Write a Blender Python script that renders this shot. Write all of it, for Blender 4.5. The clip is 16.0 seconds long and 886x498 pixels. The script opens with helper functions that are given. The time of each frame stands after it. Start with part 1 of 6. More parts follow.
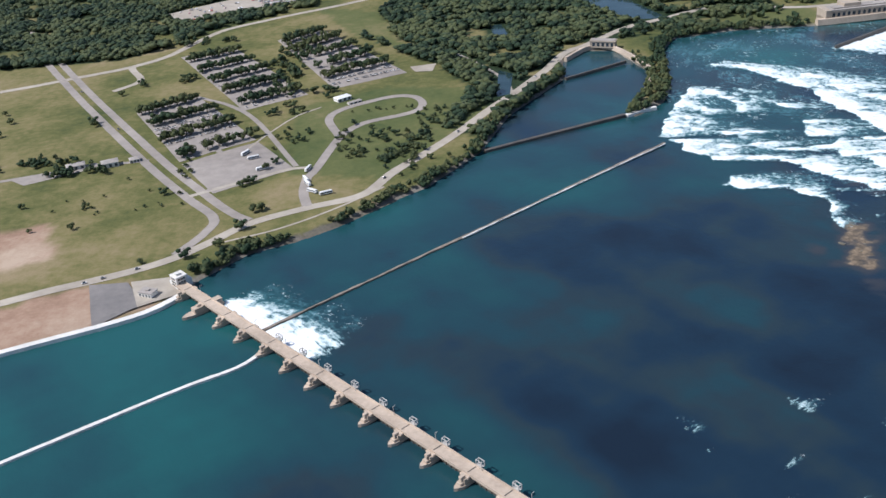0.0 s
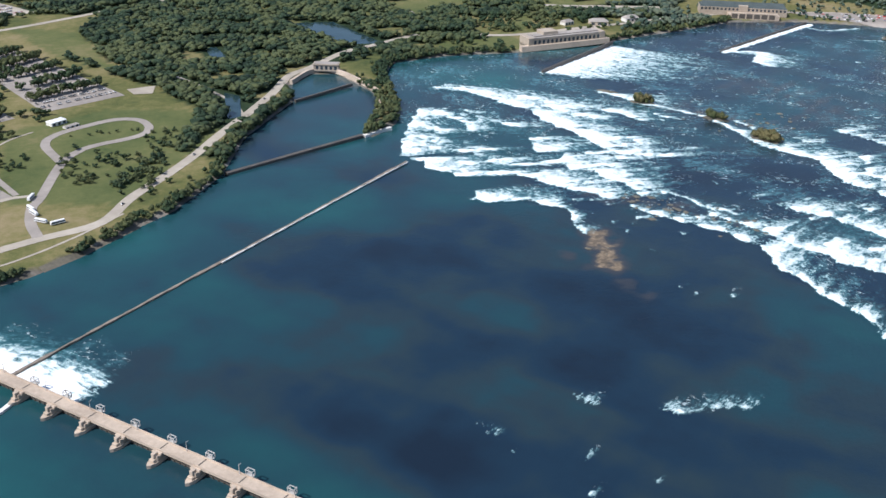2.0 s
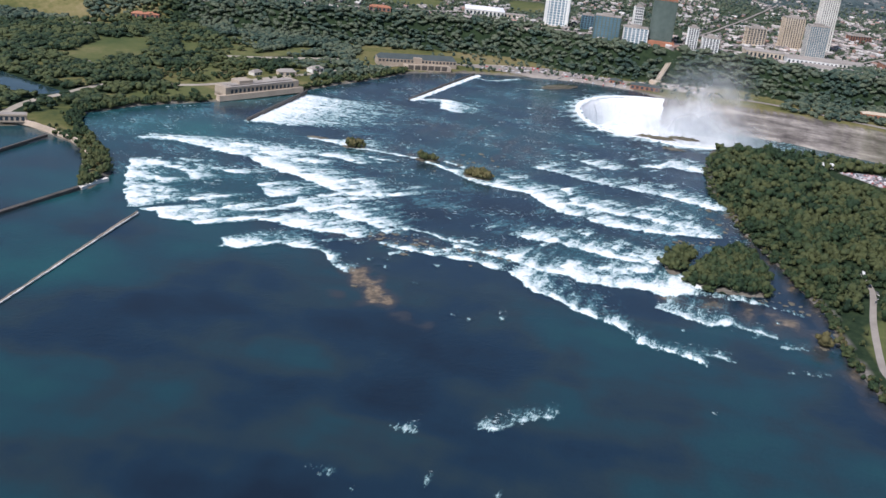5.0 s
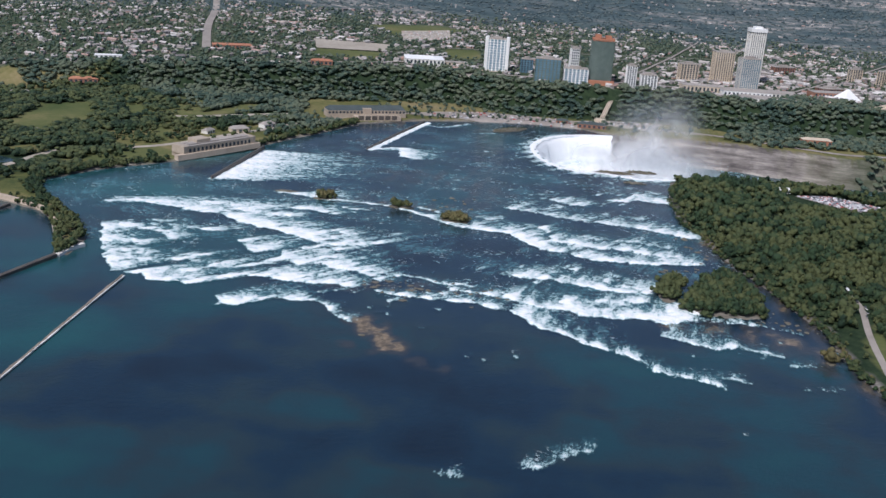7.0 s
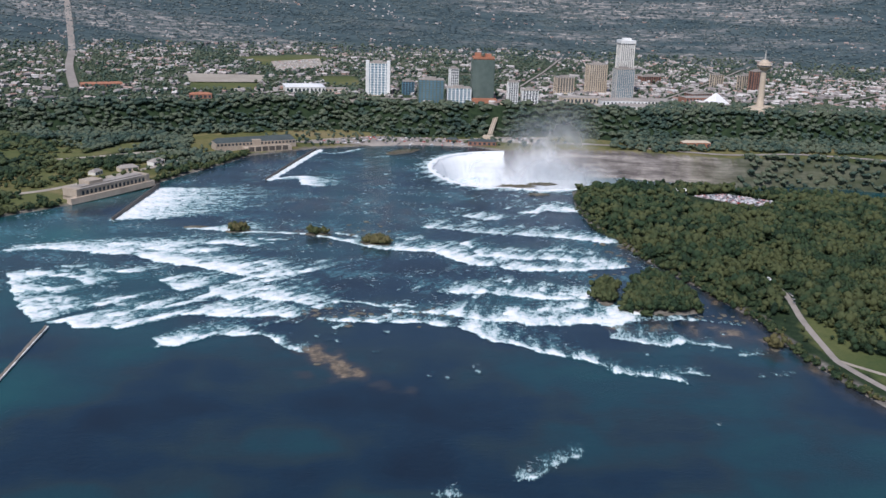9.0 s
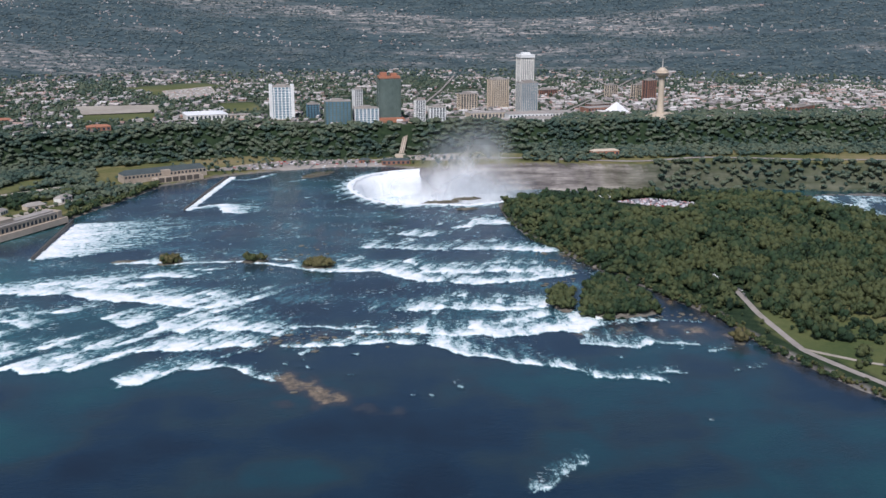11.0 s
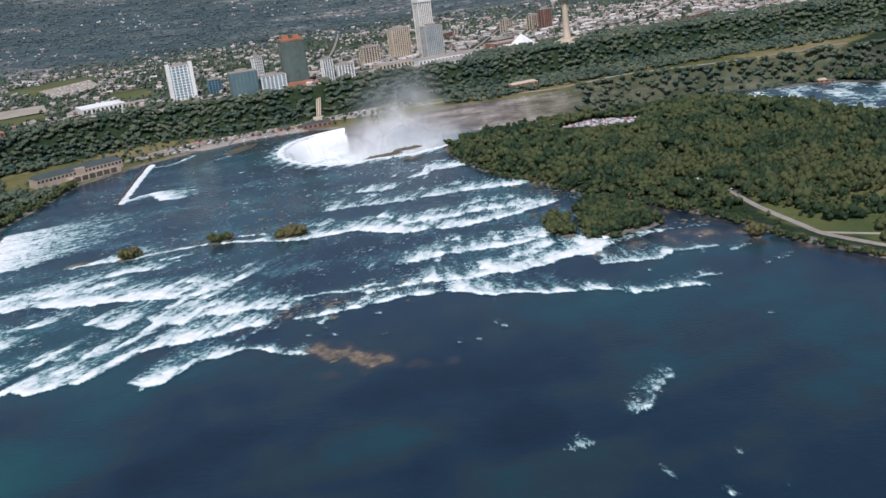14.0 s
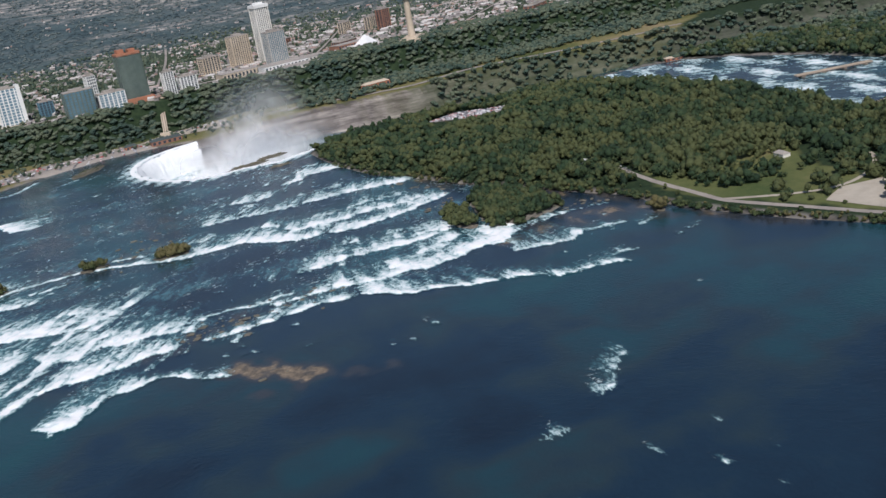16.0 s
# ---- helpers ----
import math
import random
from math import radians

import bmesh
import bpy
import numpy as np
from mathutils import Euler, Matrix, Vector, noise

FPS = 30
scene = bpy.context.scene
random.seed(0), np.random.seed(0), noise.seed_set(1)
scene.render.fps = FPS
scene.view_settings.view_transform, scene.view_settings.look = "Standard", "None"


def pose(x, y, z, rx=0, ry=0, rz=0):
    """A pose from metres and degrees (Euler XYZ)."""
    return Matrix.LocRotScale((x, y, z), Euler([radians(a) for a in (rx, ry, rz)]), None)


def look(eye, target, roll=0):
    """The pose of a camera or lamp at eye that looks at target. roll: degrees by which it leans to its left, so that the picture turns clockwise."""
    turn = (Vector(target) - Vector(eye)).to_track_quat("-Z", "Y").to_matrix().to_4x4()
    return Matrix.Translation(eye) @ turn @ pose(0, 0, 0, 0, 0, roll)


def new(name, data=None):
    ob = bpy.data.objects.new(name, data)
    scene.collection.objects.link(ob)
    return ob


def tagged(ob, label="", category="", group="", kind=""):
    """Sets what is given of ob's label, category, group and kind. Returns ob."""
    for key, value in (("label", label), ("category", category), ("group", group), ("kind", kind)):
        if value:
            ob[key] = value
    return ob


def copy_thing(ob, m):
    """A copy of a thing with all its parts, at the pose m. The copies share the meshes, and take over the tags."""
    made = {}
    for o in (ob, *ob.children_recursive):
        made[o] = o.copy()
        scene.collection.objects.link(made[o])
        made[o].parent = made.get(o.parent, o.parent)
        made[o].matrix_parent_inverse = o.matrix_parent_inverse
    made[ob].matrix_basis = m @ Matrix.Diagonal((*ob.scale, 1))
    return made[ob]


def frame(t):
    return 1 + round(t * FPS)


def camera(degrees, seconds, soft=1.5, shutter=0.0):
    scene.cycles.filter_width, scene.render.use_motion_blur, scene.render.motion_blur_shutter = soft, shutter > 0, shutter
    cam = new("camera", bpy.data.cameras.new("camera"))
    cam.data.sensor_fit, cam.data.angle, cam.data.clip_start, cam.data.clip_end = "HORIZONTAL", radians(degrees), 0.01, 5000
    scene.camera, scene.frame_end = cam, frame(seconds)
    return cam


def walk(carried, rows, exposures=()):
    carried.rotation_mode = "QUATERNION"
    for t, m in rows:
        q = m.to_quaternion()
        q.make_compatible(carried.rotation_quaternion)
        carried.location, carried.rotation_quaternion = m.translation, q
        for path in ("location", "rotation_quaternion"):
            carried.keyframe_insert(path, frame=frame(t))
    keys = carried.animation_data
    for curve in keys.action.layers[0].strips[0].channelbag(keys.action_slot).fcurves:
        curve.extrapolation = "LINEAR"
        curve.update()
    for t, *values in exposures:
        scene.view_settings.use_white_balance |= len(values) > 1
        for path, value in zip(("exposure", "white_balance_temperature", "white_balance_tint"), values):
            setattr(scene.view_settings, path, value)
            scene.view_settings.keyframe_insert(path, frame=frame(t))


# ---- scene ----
cam = camera(47.48, 16.0)
# The plan is drawn in units of K metres. Rows: seconds, place in the plan, then yaw, pitch and roll in degrees
K = 0.82
PATH = [
    (0.0, 2.0, -44.8, 452.7, 0.15, -27.38, -4.88),
    (0.5, -17.4, -39.8, 448.5, -6.18, -25.89, -3.00),
    (1.0, -36.7, -34.4, 444.4, -10.07, -27.64, -1.63),
    (1.5, -55.8, -28.1, 440.3, -15.46, -27.58, -0.65),
    (2.0, -74.8, -20.8, 436.0, -20.08, -26.11, 1.25),
    (2.5, -94.3, -12.5, 431.3, -27.75, -25.09, 3.63),
    (3.0, -113.6, -3.3, 426.5, -31.34, -24.30, 6.19),
    (3.5, -132.5, 6.8, 421.6, -33.36, -22.99, 5.52),
    (4.0, -151.0, 17.8, 416.6, -37.01, -22.25, 5.57),
    (4.5, -168.8, 29.5, 411.6, -39.44, -20.98, 5.25),
    (5.0, -185.9, 41.7, 406.9, -42.40, -21.37, 6.18),
    (7.5, -255.4, 119.8, 383.5, -48.57, -16.85, 3.15),
    (8.0, -267.3, 138.2, 378.9, -50.88, -15.85, 2.55),
    (8.5, -279.1, 157.0, 374.4, -53.25, -16.06, 2.31),
    (11.0, -321.6, 259.6, 355.6, -62.37, -14.60, 0.09),
    (11.5, -326.1, 282.5, 350.9, -64.52, -14.79, 0.41),
    (12.0, -330.0, 305.6, 346.1, -66.10, -14.71, -0.26),
    (12.5, -333.0, 329.1, 341.6, -66.94, -15.29, -1.19),
    (13.0, -334.8, 352.5, 337.4, -68.14, -16.47, -2.94),
    (13.5, -335.0, 375.3, 333.5, -67.59, -16.14, -4.71),
    (14.0, -333.7, 397.7, 329.9, -69.34, -17.13, -7.24),
    (14.5, -331.2, 419.6, 326.7, -69.06, -18.65, -11.38),
    (15.0, -327.7, 441.1, 324.1, -72.95, -19.47, -11.42),
    (15.5, -323.5, 462.2, 322.1, -75.43, -19.39, -11.61),
    (16.0, -319.0, 482.8, 320.4, -79.29, -18.13, -9.74),
]
walk(cam, [(t, pose(x * K, y * K, z * K, 90 + pitch, 0, yaw) @ pose(0, 0, 0, 0, 0, roll)) for t, x, y, z, yaw, pitch, roll in PATH],
     [(0, 0.4, 6000, 14), (1.5, 0.5, 6000, 13), (2.5, 0.55, 6100, 13), (3.5, 0.28, 6150, 15), (5, 0.26, 6100, 16), (7.5, 0.0, 6000, 16), (8, 0.02, 6000, 16), (12, 0.05, 6000, 16), (14, 0.02, 6150, 15), (16, -0.04, 6250, 14)])

# ---- light ----
SUN_AZ = Vector((-0.97, -0.22, 0)).normalized()
SUN_EL = radians(50)
world = bpy.data.worlds.new("sky")
scene.world = world
world.use_nodes = True
wn = world.node_tree.nodes
sky = wn.new("ShaderNodeTexSky")
sky.sky_type = "NISHITA"
sky.sun_disc = False
sky.sun_elevation = SUN_EL
sky.sun_rotation = math.atan2(SUN_AZ.x, SUN_AZ.y)
world.node_tree.links.new(sky.outputs["Color"], wn["Background"].inputs["Color"])
wn["Background"].inputs["Strength"].default_value = 0.085
sun = new("sun", bpy.data.lights.new("sun", "SUN"))
sun.data.energy = 3.6
sun.data.angle = radians(0.5)
sun.data.color = (1.0, 0.95, 0.87)
sun.matrix_world = look(Vector((0, 0, 900)) + (SUN_AZ * math.cos(SUN_EL) + Vector((0, 0, math.sin(SUN_EL)))) * 500, (0, 0, 900))

# ---- materials ----
def material(name):
    m = bpy.data.materials.new(name)
    m.use_nodes = True
    return m, m.node_tree.nodes, m.node_tree.links, m.node_tree.nodes["Principled BSDF"]


def noise_node(n, l, scale, detail=4.0, rough=0.55, stretch=None, turn=0.0):
    geo = n.new("ShaderNodeNewGeometry")
    tex = n.new("ShaderNodeTexNoise")
    tex.inputs["Scale"].default_value = scale
    tex.inputs["Detail"].default_value = detail
    tex.inputs["Roughness"].default_value = rough
    if stretch:
        mp = n.new("ShaderNodeMapping")
        mp.vector_type = "TEXTURE"
        mp.inputs["Rotation"].default_value = (0, 0, turn)
        mp.inputs["Scale"].default_value = stretch
        l.new(geo.outputs["Position"], mp.inputs["Vector"])
        l.new(mp.outputs["Vector"], tex.inputs["Vector"])
    else:
        l.new(geo.outputs["Position"], tex.inputs["Vector"])
    return tex.outputs["Fac"]


def ramp(n, l, fac, stops):
    r = n.new("ShaderNodeValToRGB")
    e = r.color_ramp.elements
    while len(e) < len(stops):
        e.new(0.5)
    for el, (p, c) in zip(e, stops):
        el.position, el.color = p, (*c, 1) if len(c) == 3 else c
    l.new(fac, r.inputs["Fac"])
    return r.outputs["Color"]


def mix(n, l, fac, a, b, mode="MIX"):
    m = n.new("ShaderNodeMix")
    m.data_type, m.blend_type = "RGBA", mode
    for sock, v in ((m.inputs[0], fac), (m.inputs[6], a), (m.inputs[7], b)):
        if isinstance(v, (int, float)):
            sock.default_value = v
        elif isinstance(v, tuple):
            sock.default_value = (*v, 1)
        else:
            l.new(v, sock)
    return m.outputs[2]


def calc(n, l, op, a, b=None, c=None):
    m = n.new("ShaderNodeMath")
    m.operation = op
    for sock, v in zip(m.inputs, (a, b, c)):
        if v is None:
            continue
        if isinstance(v, (int, float)):
            sock.default_value = v
        else:
            l.new(v, sock)
    return m.outputs[0]


def step(n, l, v, lo, hi):
    m = n.new("ShaderNodeMapRange")
    m.interpolation_type = "SMOOTHSTEP"
    m.inputs["From Min"].default_value, m.inputs["From Max"].default_value = lo, hi
    l.new(v, m.inputs["Value"])
    return m.outputs["Result"]


def bump(n, l, bsdf, height, dist, strength=1.0):
    b = n.new("ShaderNodeBump")
    b.inputs["Strength"].default_value = strength
    b.inputs["Distance"].default_value = dist
    l.new(height, b.inputs["Height"])
    l.new(b.outputs["Normal"], bsdf.inputs["Normal"])


def attr(n, name):
    a = n.new("ShaderNodeAttribute")
    a.attribute_name = name
    return a.outputs["Fac"]


def plain(name, a, b, scale=0.5, rough=0.8, metal=0.0, relief=0.0, per_object=False):
    """A surface between two colours, at two scales of noise, with an optional relief."""
    m, n, l, p = material(name)
    f1 = noise_node(n, l, scale, 5, 0.6)
    f2 = noise_node(n, l, scale * 0.13, 3, 0.5)
    f = calc(n, l, "MULTIPLY_ADD", f2, 0.6, calc(n, l, "MULTIPLY", f1, 0.5))
    if per_object:
        oi = n.new("ShaderNodeObjectInfo")
        f = calc(n, l, "MULTIPLY_ADD", oi.outputs["Random"], 0.5, calc(n, l, "MULTIPLY", f, 0.6))
    l.new(ramp(n, l, f, [(0.3, a), (0.75, b)]), p.inputs["Base Color"])
    p.inputs["Roughness"].default_value = rough
    p.inputs["Metallic"].default_value = metal
    if relief:
        bump(n, l, p, f1, relief)
    return m


def foliage(name, dark, light, warm, rnd=0.5):
    m, n, l, p = material(name)
    geo = n.new("ShaderNodeNewGeometry")
    f1 = noise_node(n, l, 0.45, 4, 0.7)
    f2 = noise_node(n, l, 0.012, 3, 0.6)
    clump = calc(n, l, "MULTIPLY_ADD", geo.outputs["Random Per Island"], 0.22, calc(n, l, "MULTIPLY", attr(n, "tone"), rnd))
    f = calc(n, l, "ADD", clump, calc(n, l, "MULTIPLY_ADD", f1, 0.45, calc(n, l, "MULTIPLY_ADD", f2, 1.5, -0.50)))
    c = ramp(n, l, f, [(0.25, dark), (0.66, light), (0.95, warm)])
    l.new(c, p.inputs["Base Color"])
    p.inputs["Roughness"].default_value = 0.75
    p.inputs["Specular IOR Level"].default_value = 0.25
    bump(n, l, p, noise_node(n, l, 0.7, 4, 0.7), 1.4)
    return m


LEAF = foliage("tree leaves", (0.008, 0.021, 0.012), (0.031, 0.058, 0.026), (0.082, 0.096, 0.038), 0.42)
LEAF_RIVER = foliage("riverside leaves", (0.008, 0.020, 0.013), (0.031, 0.057, 0.029), (0.088, 0.106, 0.044), 0.42)
# Distance haze is put into these two leaf colours: bluer and paler than LEAF
LEAF_MILD_HAZE = foliage("distant tree leaves tinted by haze", (0.022, 0.043, 0.036), (0.056, 0.092, 0.070), (0.115, 0.140, 0.092))
LEAF_HAZE = foliage("far plain leaves tinted by haze", (0.028, 0.048, 0.058), (0.060, 0.092, 0.104), (0.12, 0.15, 0.145))
SCRUB = foliage("waterside scrub", (0.02, 0.034, 0.014), (0.058, 0.074, 0.028), (0.13, 0.115, 0.05))
BARK = plain("bark", (0.05, 0.035, 0.025), (0.12, 0.09, 0.06), 2.0)
CONCRETE = plain("weathered concrete", (0.33, 0.265, 0.205), (0.58, 0.475, 0.37), 0.35, 0.85, relief=0.05)
CONCRETE_DARK = plain("wet dark concrete", (0.05, 0.045, 0.04), (0.13, 0.11, 0.09), 0.5, 0.6, relief=0.05)
CONCRETE_BROWN = plain("stained brown concrete", (0.10, 0.08, 0.06), (0.30, 0.25, 0.20), 0.5, 0.8, relief=0.1)
PALE_WALL = plain("pale painted concrete", (0.55, 0.53, 0.48), (0.8, 0.78, 0.73), 0.3, 0.7)
CREAM = plain("cream limestone", (0.30, 0.245, 0.19), (0.46, 0.39, 0.31), 0.3, 0.8, relief=0.05)
ROOF_DARK = plain("dark slate roof", (0.035, 0.05, 0.05), (0.09, 0.11, 0.11), 0.5, 0.7)
ROOF_GREY = plain("grey flat roof", (0.22, 0.20, 0.18), (0.42, 0.38, 0.34), 0.3, 0.85)
GLASS_DARK = plain("dark window glass", (0.02, 0.03, 0.04), (0.06, 0.08, 0.10), 0.2, 0.15)
GLASS_BLUE = plain("blue curtain glass", (0.05, 0.12, 0.17), (0.14, 0.25, 0.32), 0.06, 0.2)
STEEL = plain("painted steel", (0.35, 0.33, 0.30), (0.6, 0.58, 0.54), 0.6, 0.5)
ASPHALT = plain("sun-bleached asphalt", (0.20, 0.178, 0.158), (0.37, 0.33, 0.29), 0.12, 0.9)
ASPHALT_DARK = plain("dark asphalt", (0.13, 0.125, 0.12), (0.25, 0.23, 0.215), 0.15, 0.9)
PATH_PALE = plain("pale gravel path", (0.27, 0.235, 0.19), (0.47, 0.42, 0.345), 0.12, 0.9)
DIRT = plain("bare brown earth", (0.22, 0.13, 0.085), (0.42, 0.29, 0.20), 0.05, 0.95, relief=0.2)
POND = plain("still pond water", (0.012, 0.032, 0.042), (0.03, 0.058, 0.062), 0.05, 0.12)
ROCK = plain("brown river rock", (0.055, 0.050, 0.038), (0.19, 0.17, 0.125), 0.3, 0.85, relief=0.3)
TERRACOTTA = plain("reddish cladding", (0.30, 0.12, 0.07), (0.48, 0.22, 0.13), 0.2, 0.8)
BRICK_RED = plain("red brown brick", (0.20, 0.09, 0.06), (0.36, 0.19, 0.13), 0.2, 0.85)
GREENGLASS = plain("grey green glass", (0.07, 0.10, 0.09), (0.15, 0.19, 0.17), 0.1, 0.25)
BEIGE = plain("beige concrete cladding", (0.42, 0.34, 0.25), (0.60, 0.51, 0.40), 0.2, 0.8)
WHITE = plain("white cladding", (0.66, 0.66, 0.64), (0.84, 0.84, 0.82), 0.2, 0.6)
TENT = plain("white membrane roof", (0.72, 0.72, 0.72), (0.86, 0.86, 0.85), 0.1, 0.6)
CAR = plain("car paint", (0.05, 0.05, 0.06), (0.85, 0.83, 0.8), 0.02, 0.3, per_object=True)


def house_material():
    m, n, l, p = material("house walls and roofs")
    geo = n.new("ShaderNodeNewGeometry")
    c = ramp(n, l, geo.outputs["Random Per Island"], [(0.0, (0.11, 0.10, 0.105)), (0.25, (0.21, 0.18, 0.175)), (0.5, (0.38, 0.34, 0.32)), (0.78, (0.62, 0.60, 0.58)), (0.93, (0.30, 0.16, 0.12))])
    c = mix(n, l, 0.25, c, ramp(n, l, noise_node(n, l, 0.2), [(0.3, (0.1, 0.1, 0.1)), (0.7, (0.7, 0.66, 0.6))]))
    l.new(c, p.inputs["Base Color"])
    p.inputs["Roughness"].default_value = 0.85
    return m


HOUSES = house_material()


def far_car_material():
    m, n, l, p = material("paint of distant cars")
    geo = n.new("ShaderNodeNewGeometry")
    l.new(ramp(n, l, geo.outputs["Random Per Island"], [(0.0, (0.04, 0.04, 0.05)), (0.3, (0.2, 0.2, 0.22)), (0.5, (0.5, 0.5, 0.52)), (0.75, (0.8, 0.8, 0.8)), (0.98, (0.4, 0.05, 0.04))]), p.inputs["Base Color"])
    p.inputs["Roughness"].default_value = 0.3
    return m


CAR_FAR = far_car_material()


def water_material():
    m, n, l, p = material("river water and foam")
    flow = math.atan2(0.6, 0.8)
    foam, shoal = attr(n, "foam"), attr(n, "shoal")
    # broad random patches from navy to teal, shifted by the teal attribute
    broad = noise_node(n, l, 0.0085, 4, 0.5, (1.0, 1.7, 1.0), flow)
    mid = noise_node(n, l, 0.02, 4, 0.55, (2.0, 1.0, 1.0), flow)
    blotches = calc(n, l, "MULTIPLY_ADD", broad, 1.15, calc(n, l, "MULTIPLY_ADD", mid, 0.3, -0.25))
    blotches = calc(n, l, "ADD", blotches, calc(n, l, "MULTIPLY", attr(n, "teal"), 0.35))
    col = ramp(n, l, blotches, [(0.30, (0.009, 0.018, 0.032)), (0.44, (0.011, 0.028, 0.049)), (0.52, (0.019, 0.036, 0.047)), (0.60, (0.014, 0.045, 0.060)), (0.74, (0.014, 0.060, 0.070)), (0.97, (0.015, 0.088, 0.090))])
    # shallow brown bed and green shallows
    bed = calc(n, l, "MULTIPLY", shoal, calc(n, l, "MULTIPLY_ADD", noise_node(n, l, 0.035, 5, 0.7), 1.6, 0.1))
    col = mix(n, l, calc(n, l, "MULTIPLY", step(n, l, bed, 0.18, 0.60), 0.75), col, (0.045, 0.046, 0.050))
    col = mix(n, l, step(n, l, bed, 0.62, 1.15), col, ramp(n, l, noise_node(n, l, 0.12, 5, 0.7), [(0.35, (0.075, 0.062, 0.044)), (0.50, (0.17, 0.13, 0.085)), (0.66, (0.33, 0.245, 0.155))]))
    # foam, torn into streaks along the flow; air-filled green water trails behind it
    run = n.new("ShaderNodeCombineXYZ")
    l.new(attr(n, "along"), run.inputs[0])
    l.new(attr(n, "across"), run.inputs[1])

    def streaks(scale, long, detail, rough_):
        mp, tex = n.new("ShaderNodeMapping"), n.new("ShaderNodeTexNoise")
        mp.inputs["Scale"].default_value = (1 / long, 1, 1)
        tex.inputs["Scale"].default_value, tex.inputs["Detail"].default_value, tex.inputs["Roughness"].default_value = scale, detail, rough_
        tex.inputs["Distortion"].default_value = 0.4
        l.new(run.outputs[0], mp.inputs["Vector"])
        l.new(mp.outputs["Vector"], tex.inputs["Vector"])
        return tex.outputs["Fac"]

    n1, n2, n3 = streaks(0.15, 4.5, 5, 0.65), streaks(0.6, 3.0, 4, 0.65), noise_node(n, l, 0.16, 5, 0.68)
    tear = calc(n, l, "MULTIPLY_ADD", n1, 1.4, calc(n, l, "MULTIPLY_ADD", n2, 1.0, calc(n, l, "MULTIPLY_ADD", n3, 1.5, -1.95)))
    air = calc(n, l, "MULTIPLY_ADD", tear, 0.75, attr(n, "air"))
    air = calc(n, l, "MULTIPLY", step(n, l, air, 0.18, 0.78), step(n, l, attr(n, "air"), 0.05, 0.3))
    col = mix(n, l, calc(n, l, "MULTIPLY", air, 0.85), col, (0.085, 0.215, 0.245))
    f = calc(n, l, "ADD", foam, tear)
    col = mix(n, l, calc(n, l, "MULTIPLY", calc(n, l, "MULTIPLY", step(n, l, f, 0.24, 0.62), step(n, l, foam, 0.08, 0.3)), 0.75), col, (0.24, 0.46, 0.48))
    caps = step(n, l, calc(n, l, "MULTIPLY_ADD", noise_node(n, l, 0.03, 2, 0.5), 0.35, noise_node(n, l, 0.30, 5, 0.7, (1.0, 1.6, 1.0), flow)), 0.775, 0.87)
    caps = calc(n, l, "MULTIPLY", caps, step(n, l, attr(n, "air"), 0.10, 0.25))
    white = calc(n, l, "MULTIPLY", step(n, l, f, 0.30, 0.74), step(n, l, foam, 0.10, 0.30))
    white = calc(n, l, "MAXIMUM", white, calc(n, l, "MULTIPLY", caps, 0.85))
    froth = mix(n, l, step(n, l, f, 0.45, 1.15), (0.60, 0.73, 0.745), (0.90, 0.91, 0.91))
    col = mix(n, l, white, col, froth)
    l.new(col, p.inputs["Base Color"])
    rough = calc(n, l, "MULTIPLY_ADD", white, 0.5, 0.16)
    l.new(rough, p.inputs["Roughness"])
    p.inputs["IOR"].default_value = 1.33
    h = calc(n, l, "MULTIPLY_ADD", white, 1.2, calc(n, l, "MULTIPLY", noise_node(n, l, 0.25, 5, 0.65), 0.5))
    bump(n, l, p, h, 0.7, 0.8)
    return m


WATER = water_material()


